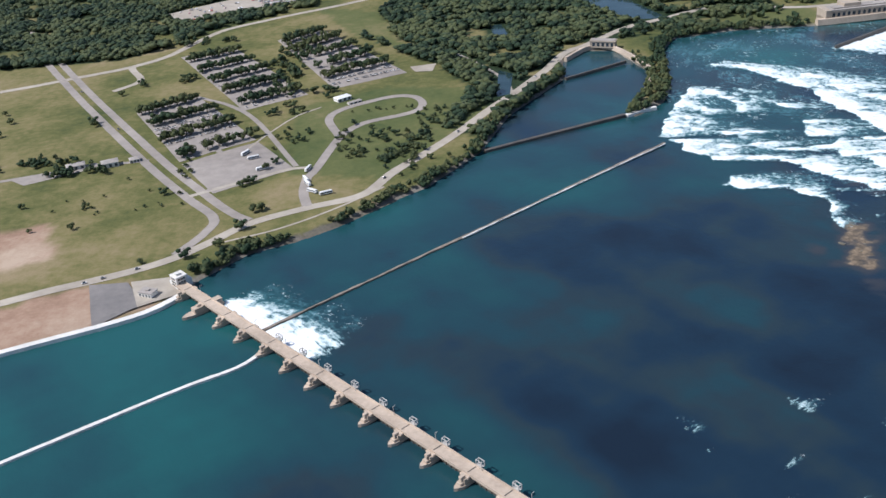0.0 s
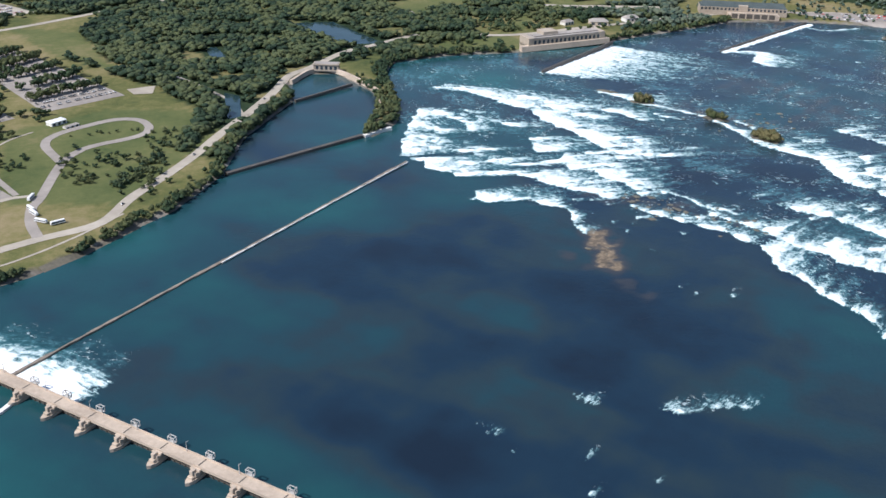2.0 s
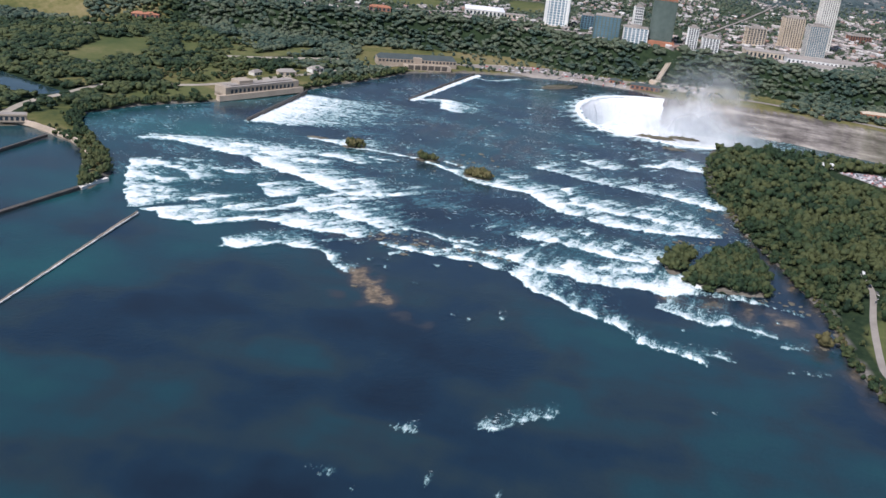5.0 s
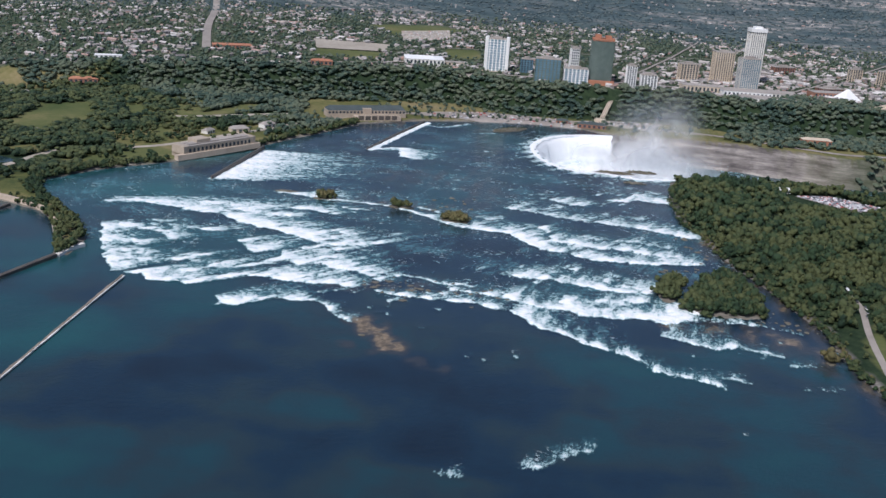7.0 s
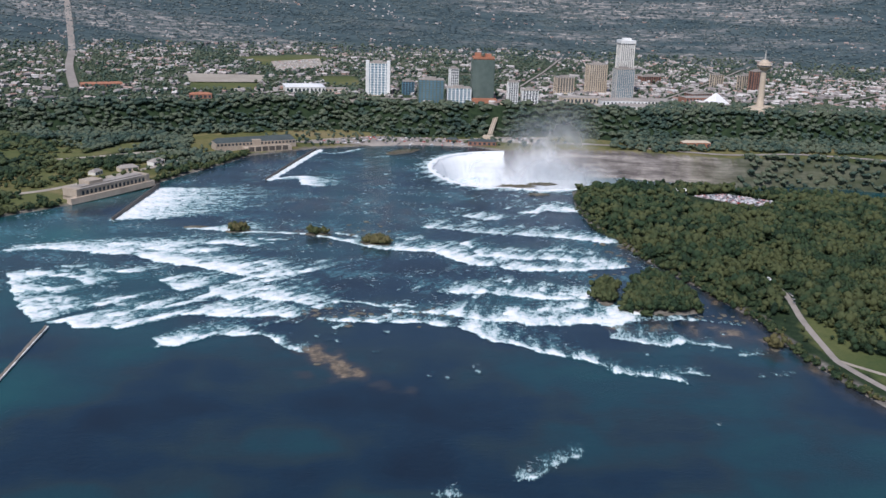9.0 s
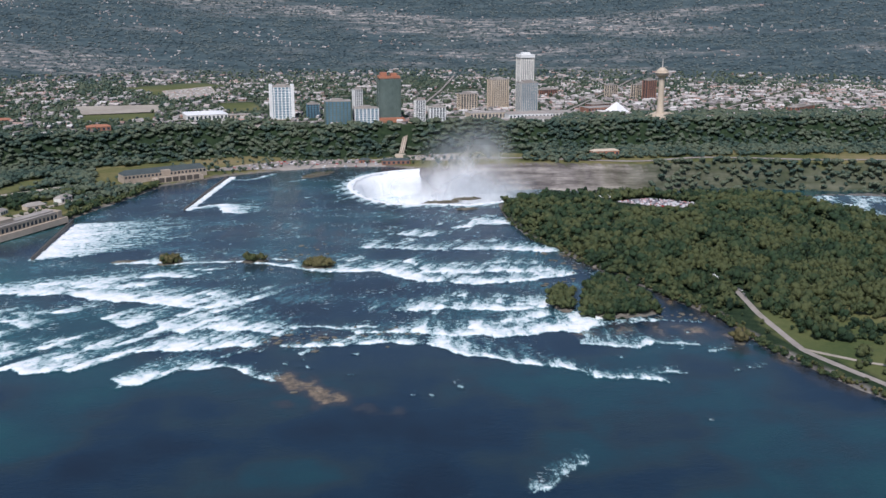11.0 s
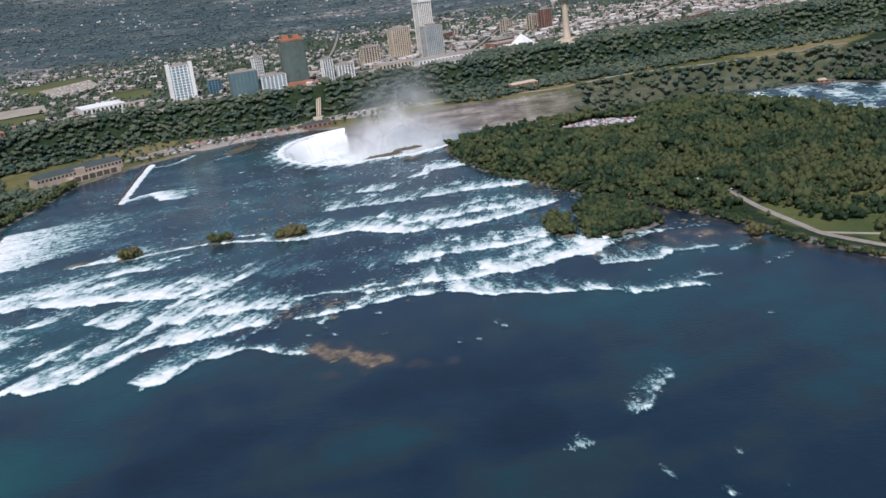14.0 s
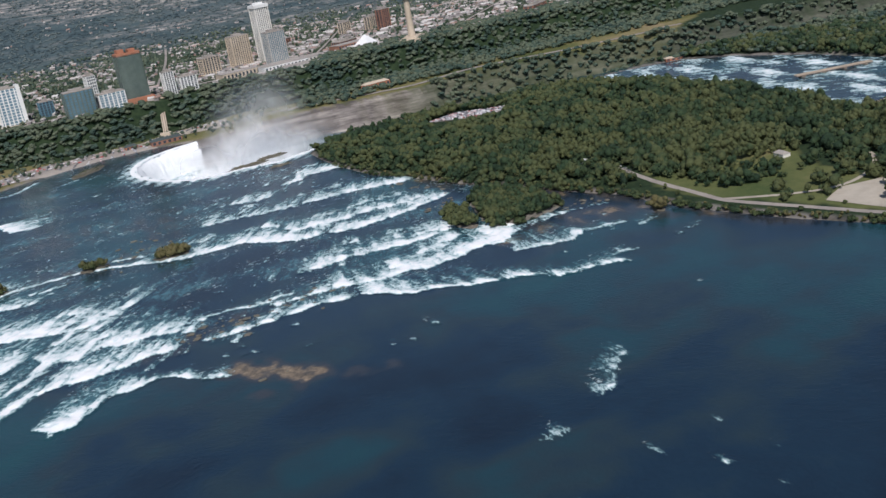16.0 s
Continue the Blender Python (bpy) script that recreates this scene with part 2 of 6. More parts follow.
def ground_material():
    m, n, l, p = material("grass, scrub, earth and hazy far plain")
    f1, f2, f3 = noise_node(n, l, 0.012, 5, 0.6), noise_node(n, l, 0.12, 5, 0.65), noise_node(n, l, 0.9, 3, 0.6)
    f0 = noise_node(n, l, 0.005, 3, 0.5)
    f = calc(n, l, "MULTIPLY_ADD", f1, 0.5, calc(n, l, "MULTIPLY_ADD", f2, 0.3, calc(n, l, "MULTIPLY_ADD", f3, 0.12, calc(n, l, "MULTIPLY_ADD", f0, 0.5, -0.2))))
    grass = ramp(n, l, f, [(0.34, (0.056, 0.076, 0.028)), (0.46, (0.115, 0.120, 0.043)), (0.56, (0.190, 0.168, 0.074)), (0.68, (0.27, 0.215, 0.125))])
    lawn = ramp(n, l, f, [(0.36, (0.062, 0.088, 0.032)), (0.56, (0.118, 0.130, 0.050)), (0.70, (0.200, 0.175, 0.085))])
    col = mix(n, l, attr(n, "lawn"), grass, lawn)
    dirt = ramp(n, l, f, [(0.36, (0.20, 0.125, 0.085)), (0.52, (0.33, 0.22, 0.155)), (0.68, (0.45, 0.35, 0.26))])
    col = mix(n, l, attr(n, "dirt"), col, dirt)
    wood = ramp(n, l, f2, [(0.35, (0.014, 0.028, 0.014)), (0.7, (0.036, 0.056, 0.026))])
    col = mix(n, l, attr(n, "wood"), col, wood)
    town = ramp(n, l, f2, [(0.40, (0.025, 0.05, 0.025)), (0.56, (0.06, 0.08, 0.045)), (0.66, (0.22, 0.19, 0.16)), (0.78, (0.36, 0.32, 0.28))])
    col = mix(n, l, attr(n, "town"), col, town)
    rock = ramp(n, l, calc(n, l, "MULTIPLY_ADD", noise_node(n, l, 0.05, 6, 0.7, (7, 1, 0.5), radians(-60)), 0.7, calc(n, l, "MULTIPLY", noise_node(n, l, 0.02, 5, 0.65), 0.3)), [(0.40, (0.075, 0.068, 0.066)), (0.48, (0.155, 0.138, 0.130)), (0.54, (0.225, 0.205, 0.190)), (0.62, (0.37, 0.335, 0.30))])
    col = mix(n, l, attr(n, "rock"), col, rock)
    # far plain: distance haze is put into the blue-grey ground colours
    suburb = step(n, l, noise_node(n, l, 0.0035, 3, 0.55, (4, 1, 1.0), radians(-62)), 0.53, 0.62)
    hazy_plots = ramp(n, l, noise_node(n, l, 0.05, 6, 0.75, (3, 1, 1.0), radians(-62)), [(0.42, (0.065, 0.092, 0.098)), (0.54, (0.19, 0.195, 0.19)), (0.66, (0.48, 0.43, 0.39))])
    hazy_forest = ramp(n, l, noise_node(n, l, 0.03, 6, 0.75, (3, 1, 1.0), radians(-62)), [(0.35, (0.034, 0.056, 0.066)), (0.58, (0.075, 0.108, 0.116)), (0.74, (0.17, 0.185, 0.165))])
    far = mix(n, l, suburb, hazy_forest, hazy_plots)
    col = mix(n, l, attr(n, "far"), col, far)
    l.new(col, p.inputs["Base Color"])
    p.inputs["Roughness"].default_value = 0.95
    p.inputs["Specular IOR Level"].default_value = 0.15
    bump(n, l, p, f2, 0.6)
    return m


GROUND = ground_material()

# ---- plan of the place ----
SHORE = [(-2400, -120), (-1500, 235), (-700, 565), (-388, 703), (-283, 747), (-246, 781), (-238, 803), (-224, 817), (-193, 853), (-150, 870), (-106, 900), (-47, 952), (-10, 982), (53, 1068),
         (98, 1184), (191, 1324), (200, 1403), (240, 1450), (280, 1442), (294, 1391), (308, 1331), (302, 1290), (264, 1200), (241, 1156), (256, 1148), (300, 1192), (326, 1255), (340, 1335), (352, 1420), (384, 1484),
         (481, 1504), (610, 1497), (686, 1510), (788, 1527), (894, 1557), (1019, 1584), (1093, 1606), (1231, 1571), (1332, 1515), (1433, 1440), (1490, 1345)]
CREST = [(1490, 1262), (1440, 1300), (1380, 1318), (1320, 1312), (1258, 1283), (1200, 1222), (1168, 1160), (1166, 1112), (1196, 1068), (1212, 1015), (1280, 968)]
GOAT = [(1243, 972), (1129, 903), (1019, 813), (985, 762), (930, 705), (893, 655), (850, 592), (802, 532), (768, 484), (692, 422), (652, 372), (617, 325), (573, 252), (480, 100), (300, -200), (60, -620), (-500, -1500)]
SISTER = [(699, 618), (704, 588), (730, 556), (752, 545), (780, 562), (818, 592), (848, 628), (850, 656), (806, 656), (736, 634)]
LITTLE = [(719, 661), (698, 638), (712, 632), (762, 653), (783, 668), (783, 680), (751, 679)]
AMERICAN = [(1520, 540), (1420, 400), (1290, 285), (1150, 225), (1040, 180), (960, 80), (860, -140), (1100, -200), (1250, 10), (1372, 50), (1500, 140), (1600, 250), (1645, 350), (1610, 450), (1560, 520)]
GORGE = CREST + [(1330, 935), (1395, 850), (1430, 750), (1500, 640), (1530, 560), (1600, 470), (1690, 330), (1780, 100), (1900, -300), (2300, -300), (2120, 100), (2010, 330), (1925, 545), (1850, 735), (1725, 865), (1655, 1070), (1560, 1200)]
RIVER = SHORE + [(1490, 1262)] + CREST[1:] + GOAT + [(-2400, -1500)]
BLUFF = [(-700, 2900), (500, 2420), (900, 2120), (1100, 1965), (1220, 1880), (1363, 1800), (1500, 1690), (1525, 1530), (1612, 1445), (1715, 1348), (1790, 1268), (1815, 1090), (1890, 1010), (2050, 800), (2200, 560), (2420, 200), (2700, -400)]


def to_line(px, py, line, closed=False):
    """Distance from points to a line, how far along it (0 to 1) they lie, and whether they lie to its left."""
    best = np.full(px.shape, 1e9)
    along = np.zeros(px.shape)
    left = np.zeros(px.shape, bool)
    pts = np.array(line + line[:1] if closed else line, float)
    seg = np.linalg.norm(np.diff(pts, axis=0), axis=1)
    total, run = seg.sum(), 0.0
    for (ax, ay), (bx, by), s in zip(pts[:-1], pts[1:], seg):
        dx, dy = bx - ax, by - ay
        t = np.clip(((px - ax) * dx + (py - ay) * dy) / (s * s + 1e-9), 0, 1)
        d = np.hypot(px - ax - t * dx, py - ay - t * dy)
        k = d < best
        best[k] = d[k]
        along[k] = ((run + t * s) / total)[k]
        left[k] = (dx * (py - ay) - dy * (px - ax) > 0)[k]
        run += s
    return best, along, left


def inside(px, py, poly):
    hit = np.zeros(px.shape, bool)
    for (ax, ay), (bx, by) in zip(poly, poly[1:] + poly[:1]):
        if ay != by:
            hit ^= ((ay > py) != (by > py)) & (px < (bx - ax) * (py - ay) / (by - ay) + ax)
    return hit


def depth_in(px, py, poly):
    """Signed distance to a polygon's edge, positive inside."""
    d, _, _ = to_line(px, py, poly, True)
    return np.where(inside(px, py, poly), d, -d)


def smooth(v, lo, hi):
    t = np.clip((v - lo) / (hi - lo), 0, 1)
    return t * t * (3 - 2 * t)


def waves(px, py, size, seed, layers=5):
    """Soft noise between about -1 and 1."""
    rng = np.random.RandomState(seed)
    out = np.zeros(px.shape)
    for k in range(layers):
        f = (1.0 / size) * 1.7 ** k
        for _ in range(3):
            a, ph = rng.uniform(0, 6.283, 2)
            out += np.sin((px * math.cos(a) + py * math.sin(a)) * f * 6.283 * rng.uniform(0.7, 1.3) + ph) * 0.62 ** k
    return out / 3.2


def river_level(px, py):
    return -13.0 * np.clip((0.8 * px + 0.6 * py - 800) / 900, 0, 1)


EYE = (-200.0, 250.0)


def height(px, py):
    """The land's height."""
    px, py = np.asarray(px, float), np.asarray(py, float)
    wet = np.maximum(depth_in(px, py, RIVER), depth_in(px, py, AMERICAN))
    isle = np.maximum(depth_in(px, py, SISTER), depth_in(px, py, LITTLE))
    wet = np.minimum(wet, -isle)
    dry = -wet
    level = river_level(px, py)
    d, _, left = to_line(px, py, BLUFF)
    beyond = np.where(left, d, -d)
    goatside = depth_in(px, py, GOAT + [(2600, -1500), (2600, 100), (1480, 640), (1395, 850), (1330, 935)]) > 0
    rise = 3.0 + np.clip(dry - 8, 0, 400) * 0.012 + np.where(goatside, 3.0 * smooth(dry, 5, 60), 0)
    top = 45 * smooth(px, 300, 1250)
    rise = rise + np.where(goatside, 0, top * smooth(beyond, -35, 30))
    land = np.where(px > 900, np.minimum(level, 0), level) * smooth(beyond, 60, -60) + rise + waves(px, py, 240, 3) * 0.6
    z = level + np.clip(dry / 9.0, -1, 1) * 0.5 * (1 + np.sign(dry)) * (land - level) + np.where(dry < 0, np.maximum(dry * 0.5, -7), 0)
    z = np.where(dry > 9, land, z)
    g = depth_in(px, py, GORGE)
    z = np.where(g > 0, np.minimum(z, np.maximum(-66, 4 - g * 2.2 + waves(px, py, 60, 5) * 5)), z)
    cl, ca, _ = to_line(px, py, CREST)
    z = np.where((cl < 50) & (g > -12) & (ca > 0.01) & (ca < 0.97), -66, z)
    r = np.hypot(px - EYE[0], py - EYE[1])
    far = smooth(r, 3300, 3600)
    return z * (1 - far) + far * (45 + 330 * np.clip((r - 3400) / 1500, 0, 1.5) ** 1.15)


def sheet(name, xs, ys, zs, mat, attrs=(), keep=None, shade=True):
    """One sheet over a grid of xs by ys, with float attributes on its points. keep: the cells that stay."""
    nx, ny = len(xs), len(ys)
    gx, gy = np.meshgrid(xs, ys, indexing="ij")
    co = np.stack([gx, gy, zs], -1).reshape(-1, 3)
    i = np.arange(nx * ny).reshape(nx, ny)
    quads = np.stack([i[:-1, :-1], i[1:, :-1], i[1:, 1:], i[:-1, 1:]], -1)
    quads = quads[keep] if keep is not None else quads.reshape(-1, 4)
    me = raw_mesh(name, co, quads, shade)
    for key, values in attrs:
        a = me.attributes.new(key, "FLOAT", "POINT")
        a.data.foreach_set("value", np.asarray(values, np.float32).ravel())
    me.materials.append(mat)
    return new(name, me)


def raw_mesh(name, co, faces, shade=False):
    """A mesh from arrays; faces all of one size."""
    me = bpy.data.meshes.new(name)
    k = faces.shape[1]
    me.vertices.add(len(co))
    me.vertices.foreach_set("co", np.asarray(co, np.float32).ravel())
    me.loops.add(faces.size)
    me.loops.foreach_set("vertex_index", faces.astype(np.int32).ravel())
    me.polygons.add(len(faces))
    me.polygons.foreach_set("loop_start", np.arange(0, faces.size, k, dtype=np.int32))
    me.polygons.foreach_set("use_smooth", np.full(len(faces), shade))
    me.update(calc_edges=True)
    return me


def steps(*spans):
    """Grid lines: (from, to, spacing) one after another."""
    out = [np.arange(a, b, s) for a, b, s in spans]
    return np.concatenate(out + [[spans[-1][1]]])


# ---- ground ----
gx = steps((-5400, -1200, 300), (-1200, -600, 40), (-600, 1900, 9), (1900, 2700, 20), (2700, 5200, 90))
gy = steps((-5400, -700, 300), (-700, 150, 30), (150, 1750, 9), (1750, 2600, 16), (2600, 5600, 70))
X, Y = np.meshgrid(gx, gy, indexing="ij")
Z = height(X, Y)
WOODS = [
    [(60, 1110), (190, 1335), (200, 1480), (400, 1510), (600, 1540), (560, 1900), (300, 2050), (-40, 1900), (-120, 1620), (10, 1420), (60, 1290), (10, 1150)],
    [(560, 1760), (980, 1660), (1120, 1800), (980, 2050), (700, 2150), (480, 2000)],
    [(-1000, 1500), (-640, 1700), (-420, 1690), (-200, 1850), (-180, 2350), (-1200, 2300)],
    [(900, 1600), (1080, 1625), (1000, 1700), (880, 1650)],
    [(-760, 1580), (-500, 1580), (-410, 1660), (-380, 1720), (-640, 1740)],
    [(-180, 1900), (560, 1920), (700, 2150), (480, 2420), (-200, 2400)],
]
goat_land = GOAT + [(2600, -1500), (2600, 100), (1640, 460), (1520, 600), (1430, 750), (1395, 850), (1330, 935)]
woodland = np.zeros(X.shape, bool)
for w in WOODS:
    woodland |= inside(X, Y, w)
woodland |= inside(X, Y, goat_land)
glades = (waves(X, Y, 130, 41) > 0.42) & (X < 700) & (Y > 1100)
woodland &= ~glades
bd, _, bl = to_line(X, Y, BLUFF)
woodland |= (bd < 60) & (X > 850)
gdepth = depth_in(X, Y, GORGE)
radius = np.hypot(X - EYE[0], Y - EYE[1])
CLEARINGS = [[(476, 1859), (634, 2009), (732, 2008), (668, 1868), (513, 1766)], [(643, 1660), (734, 1760), (779, 1776), (687, 1648), (647, 1613)], [(803, 1798), (997, 1854), (1065, 1827), (950, 1781)], [(464, 1482), (526, 1579), (607, 1598), (611, 1512), (558, 1459)]]
FIELDS = [[(1970, 2581), (2233, 2495), (2194, 2342), (1872, 2320)], [(1792, 2041), (1858, 1982), (1734, 1855), (1650, 1910)], [(799, 2058), (964, 1940), (815, 1754), (708, 1800)], [(-198, 1829), (-81, 1769), (-32, 1505), (-126, 1632)], [(1340, 2080), (1440, 2160), (1560, 2030), (1450, 1960)], [(2150, 1000), (2190, 960), (2110, 930), (2080, 980)]] + CLEARINGS
fields = np.zeros(X.shape, bool)
for w in FIELDS:
    fields |= inside(X, Y, w)
woodland &= ~fields
town = (bl & (X > 500) & (bd > 30) & ~fields) * smooth(radius, 1700, 2100)
wetd = np.maximum(depth_in(X, Y, RIVER), depth_in(X, Y, AMERICAN))
rocky = np.maximum(smooth(gdepth, -6, 4) * np.where(X > 1600, 0.25 + 0.75 * smooth(Y + 60 * waves(X, Y, 90, 81), 760, 980), 1), np.where((wetd > -9) & (X > -260), 0.8, 0))
lawn = inside(X, Y, [(-170, 1040), (-60, 1010), (60, 1190), (90, 1290), (-60, 1330), (-190, 1270)]) | inside(X, Y, [(600, 250), (640, 300), (700, 395), (770, 445), (860, 450), (920, 375), (860, 285), (760, 270), (690, 225)]) | inside(X, Y, [(480, 1500), (640, 1500), (640, 1620), (500, 1600)])
dirt = np.zeros(X.shape)
for w in ([(-478, 936), (-429, 952), (-392, 871), (-450, 850)], [(-760, 590), (-560, 700), (-420, 775), (-345, 806), (-300, 806), (-268, 762), (-330, 722), (-600, 606)]):
    dirt = np.maximum(dirt, smooth(depth_in(X, Y, w) + 7 * waves(X, Y, 60, 95), -6, 5))
woodland &= ~lawn
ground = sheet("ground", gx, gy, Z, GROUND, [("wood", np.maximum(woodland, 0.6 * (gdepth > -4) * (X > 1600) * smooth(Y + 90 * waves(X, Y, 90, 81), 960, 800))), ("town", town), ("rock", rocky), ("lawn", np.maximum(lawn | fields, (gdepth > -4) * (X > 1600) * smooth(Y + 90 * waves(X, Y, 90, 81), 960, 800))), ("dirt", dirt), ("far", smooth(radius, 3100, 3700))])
tagged(ground, "grassy river banks, wooded island, gorge walls and town land", "ground", kind="structure")

# ---- river ----
FLOW = np.array([0.8, 0.6])
# Ledges of the rapids: (points, reach of the foam downstream, strength)
FRONT_LEDGES = [
    ([(278, 1060), (292, 1050), (290, 1024), (303, 1014), (313, 994), (330, 992), (352, 987), (375, 983)], 62, 1.15),
    ([(375, 983), (396, 961), (408, 938), (425, 917), (445, 900), (458, 874)], 24, 1.1),
    ([(318, 942), (310, 925), (314, 915), (328, 910), (352, 905)], 26, 1.1),
    ([(361, 910), (376, 885), (393, 871), (388, 840), (382, 825), (384, 807)], 7, 1.05),
    ([(463, 858), (476, 834), (491, 809), (512, 785), (528, 766), (535, 734)], 13, 1.1),
    ([(540, 733), (539, 710), (525, 677), (536, 657), (531, 624), (539, 593), (543, 553)], 18, 1.05),
]
RIGHT_LEDGES = [
    ([(534, 817), (551, 787), (565, 760), (574, 720)], 14, 1.1),
    ([(574, 720), (592, 696), (595, 673), (614, 651), (638, 632), (657, 610), (688, 590)], 44, 1.2),
    ([(625, 816), (640, 789), (659, 770), (670, 740), (682, 712), (699, 685), (724, 664), (735, 649)], 38, 1.1),
    ([(643, 635), (646, 606), (672, 594)], 16, 1.0),
    ([(672, 594), (688, 583), (716, 555), (733, 525), (744, 495)], 4, 0.85),
    ([(617, 587), (621, 562), (628, 534), (653, 523), (656, 501), (667, 478)], 8, 0.85),
    ([(531, 551), (537, 526), (554, 501), (551, 481)], 12, 0.9),
    ([(572, 496), (582, 472)], 10, 0.75),
    ([(651, 465), (672, 448)], 7, 0.7),
]
MIDDLE_LEDGES = [
    ([(727, 983), (747, 954), (767, 920), (753, 883), (746, 851), (761, 821)], 46, 1.2),
    ([(761, 821), (764, 786), (788, 760), (809, 734), (843, 708), (873, 688)], 26, 1.15),
    ([(778, 878), (799, 847), (813, 810), (837, 784), (850, 749), (874, 723)], 34, 1.0),
    ([(861, 1016), (881, 978), (891, 932), (911, 896)], 40, 0.85),
    ([(911, 896), (930, 861), (951, 819), (962, 771), (975, 753)], 44, 0.95),
    ([(961, 1009), (968, 969), (978, 956)], 36, 1.0),
    ([(1032, 957), (1058, 935), (1106, 952), (1105, 908), (1115, 888)], 32, 1.05),
    ([(1086, 945), (1090, 912), (1108, 885)], 22, 0.95),
]
NORTH_LEDGES = [
    ([(392, 1338), (424, 1333), (445, 1304), (464, 1272), (478, 1231), (501, 1208)], 34, 1.05),
    ([(501, 1208), (499, 1158), (507, 1128), (516, 1100), (520, 1065), (525, 1033)], 52, 1.2),
    ([(525, 1033), (540, 1003), (560, 995), (597, 984)], 46, 1.0),
    ([(353, 1229), (374, 1205), (390, 1173), (385, 1131)], 30, 0.95),
    ([(437, 1162), (442, 1140), (469, 1150)], 26, 0.9),
    ([(354, 1248), (322, 1193), (293, 1132), (271, 1074)], 38, 1.05),
    ([(449, 1093), (437, 1045), (449, 1045)], 30, 1.0),
    ([(466, 1026), (451, 998), (453, 979), (474, 968)], 56, 1.1),
    ([(474, 968), (475, 944), (491, 921), (493, 895), (489, 876)], 22, 1.0),
]
SHELF_LEDGES = [
    ([(511, 897), (524, 877), (537, 851), (546, 821)], 6, 0.85),
    ([(505, 831), (510, 795), (520, 814)], 4, 0.8),
    ([(591, 1182), (614, 1152), (625, 1119)], 20, 1.0),
    ([(654, 1147), (680, 1107)], 12, 0.95),
    ([(660, 1191), (693, 1151), (723, 1109), (727, 1049), (727, 983)], 8, 0.9),
    ([(752, 1086), (759, 1031)], 7, 0.8),
    ([(628, 1263), (653, 1225), (660, 1191)], 16, 0.95),
    ([(1019, 1405), (972, 1348), (970, 1322)], 52, 1.15),
    ([(954, 1424), (992, 1414), (1020, 1403)], 8, 0.95),
    ([(1213, 1546), (1219, 1509), (1251, 1499), (1308, 1500)], 8, 0.9),
    ([(1251, 1424), (1286, 1408)], 14, 0.7),
]
WEIR_SPILL = [([(594, 1369), (690, 1435), (788, 1501)], 150, 1.05)]
EDDIES = [([(296, 512), (312, 500), (340, 499), (364, 490)], 13, 0.72), ([(159, 537), (166, 514)], 9, 0.6), ([(243, 546), (252, 530)], 6, 0.55)]
DROPS = FRONT_LEDGES + RIGHT_LEDGES + MIDDLE_LEDGES + NORTH_LEDGES + SHELF_LEDGES + WEIR_SPILL + EDDIES
for line, reach, strength in FRONT_LEDGES[:2] + RIGHT_LEDGES[:3] + MIDDLE_LEDGES + NORTH_LEDGES:
    ends = [Vector(p) for p in line]
    total = sum((q - p).length for p, q in zip(ends, ends[1:]))
    for _ in range(int(total * reach / 620)):
        k = random.randrange(len(ends) - 1)
        p = ends[k].lerp(ends[k + 1], random.random()) + Vector((0.9, 0.25)) * reach * random.uniform(0.4, 1.5)
        way = (ends[k + 1] - ends[k]).normalized() * random.uniform(5, 20)
        bend = Vector((0.9, 0.25)) * random.uniform(-4, 5)
        DROPS.append(([tuple(p - way), tuple(p + bend), tuple(p + way)], reach * random.uniform(0.2, 0.5), strength * random.uniform(0.55, 0.85)))
# loose white caps: count, the stretch of water that they lie in, length
for n_, x0, x1, y0, y1, l_ in ((26, 590, 730, 390, 520, 9), (4, 420, 600, 420, 700, 6), (7, 130, 250, 410, 520, 6), (8, 385, 470, 600, 760, 6), (10, 300, 420, 880, 960, 6), (26, 420, 520, 780, 900, 8), (90, 780, 1150, 1020, 1300, 9), (50, 640, 900, 1060, 1230, 9), (70, 930, 1150, 900, 1100, 10), (40, 560, 700, 680, 900, 8), (40, 1060, 1230, 1150, 1320, 10)):
    for _ in range(n_):
        x, y = random.uniform(x0, x1), random.uniform(y0, y1)
        DROPS.append(([(x, y), (x + random.uniform(-0.3, 0.4) * l_, y - random.uniform(0.5, 1.2) * l_)], random.uniform(0.8, 3.0), random.uniform(0.45, 0.8)))
def flow_angle(px, py):
    """Which way the water runs, in radians."""
    return np.radians(np.interp(py, [600, 720, 960, 1150, 1460], [30, 20, -4, -14, -48]))


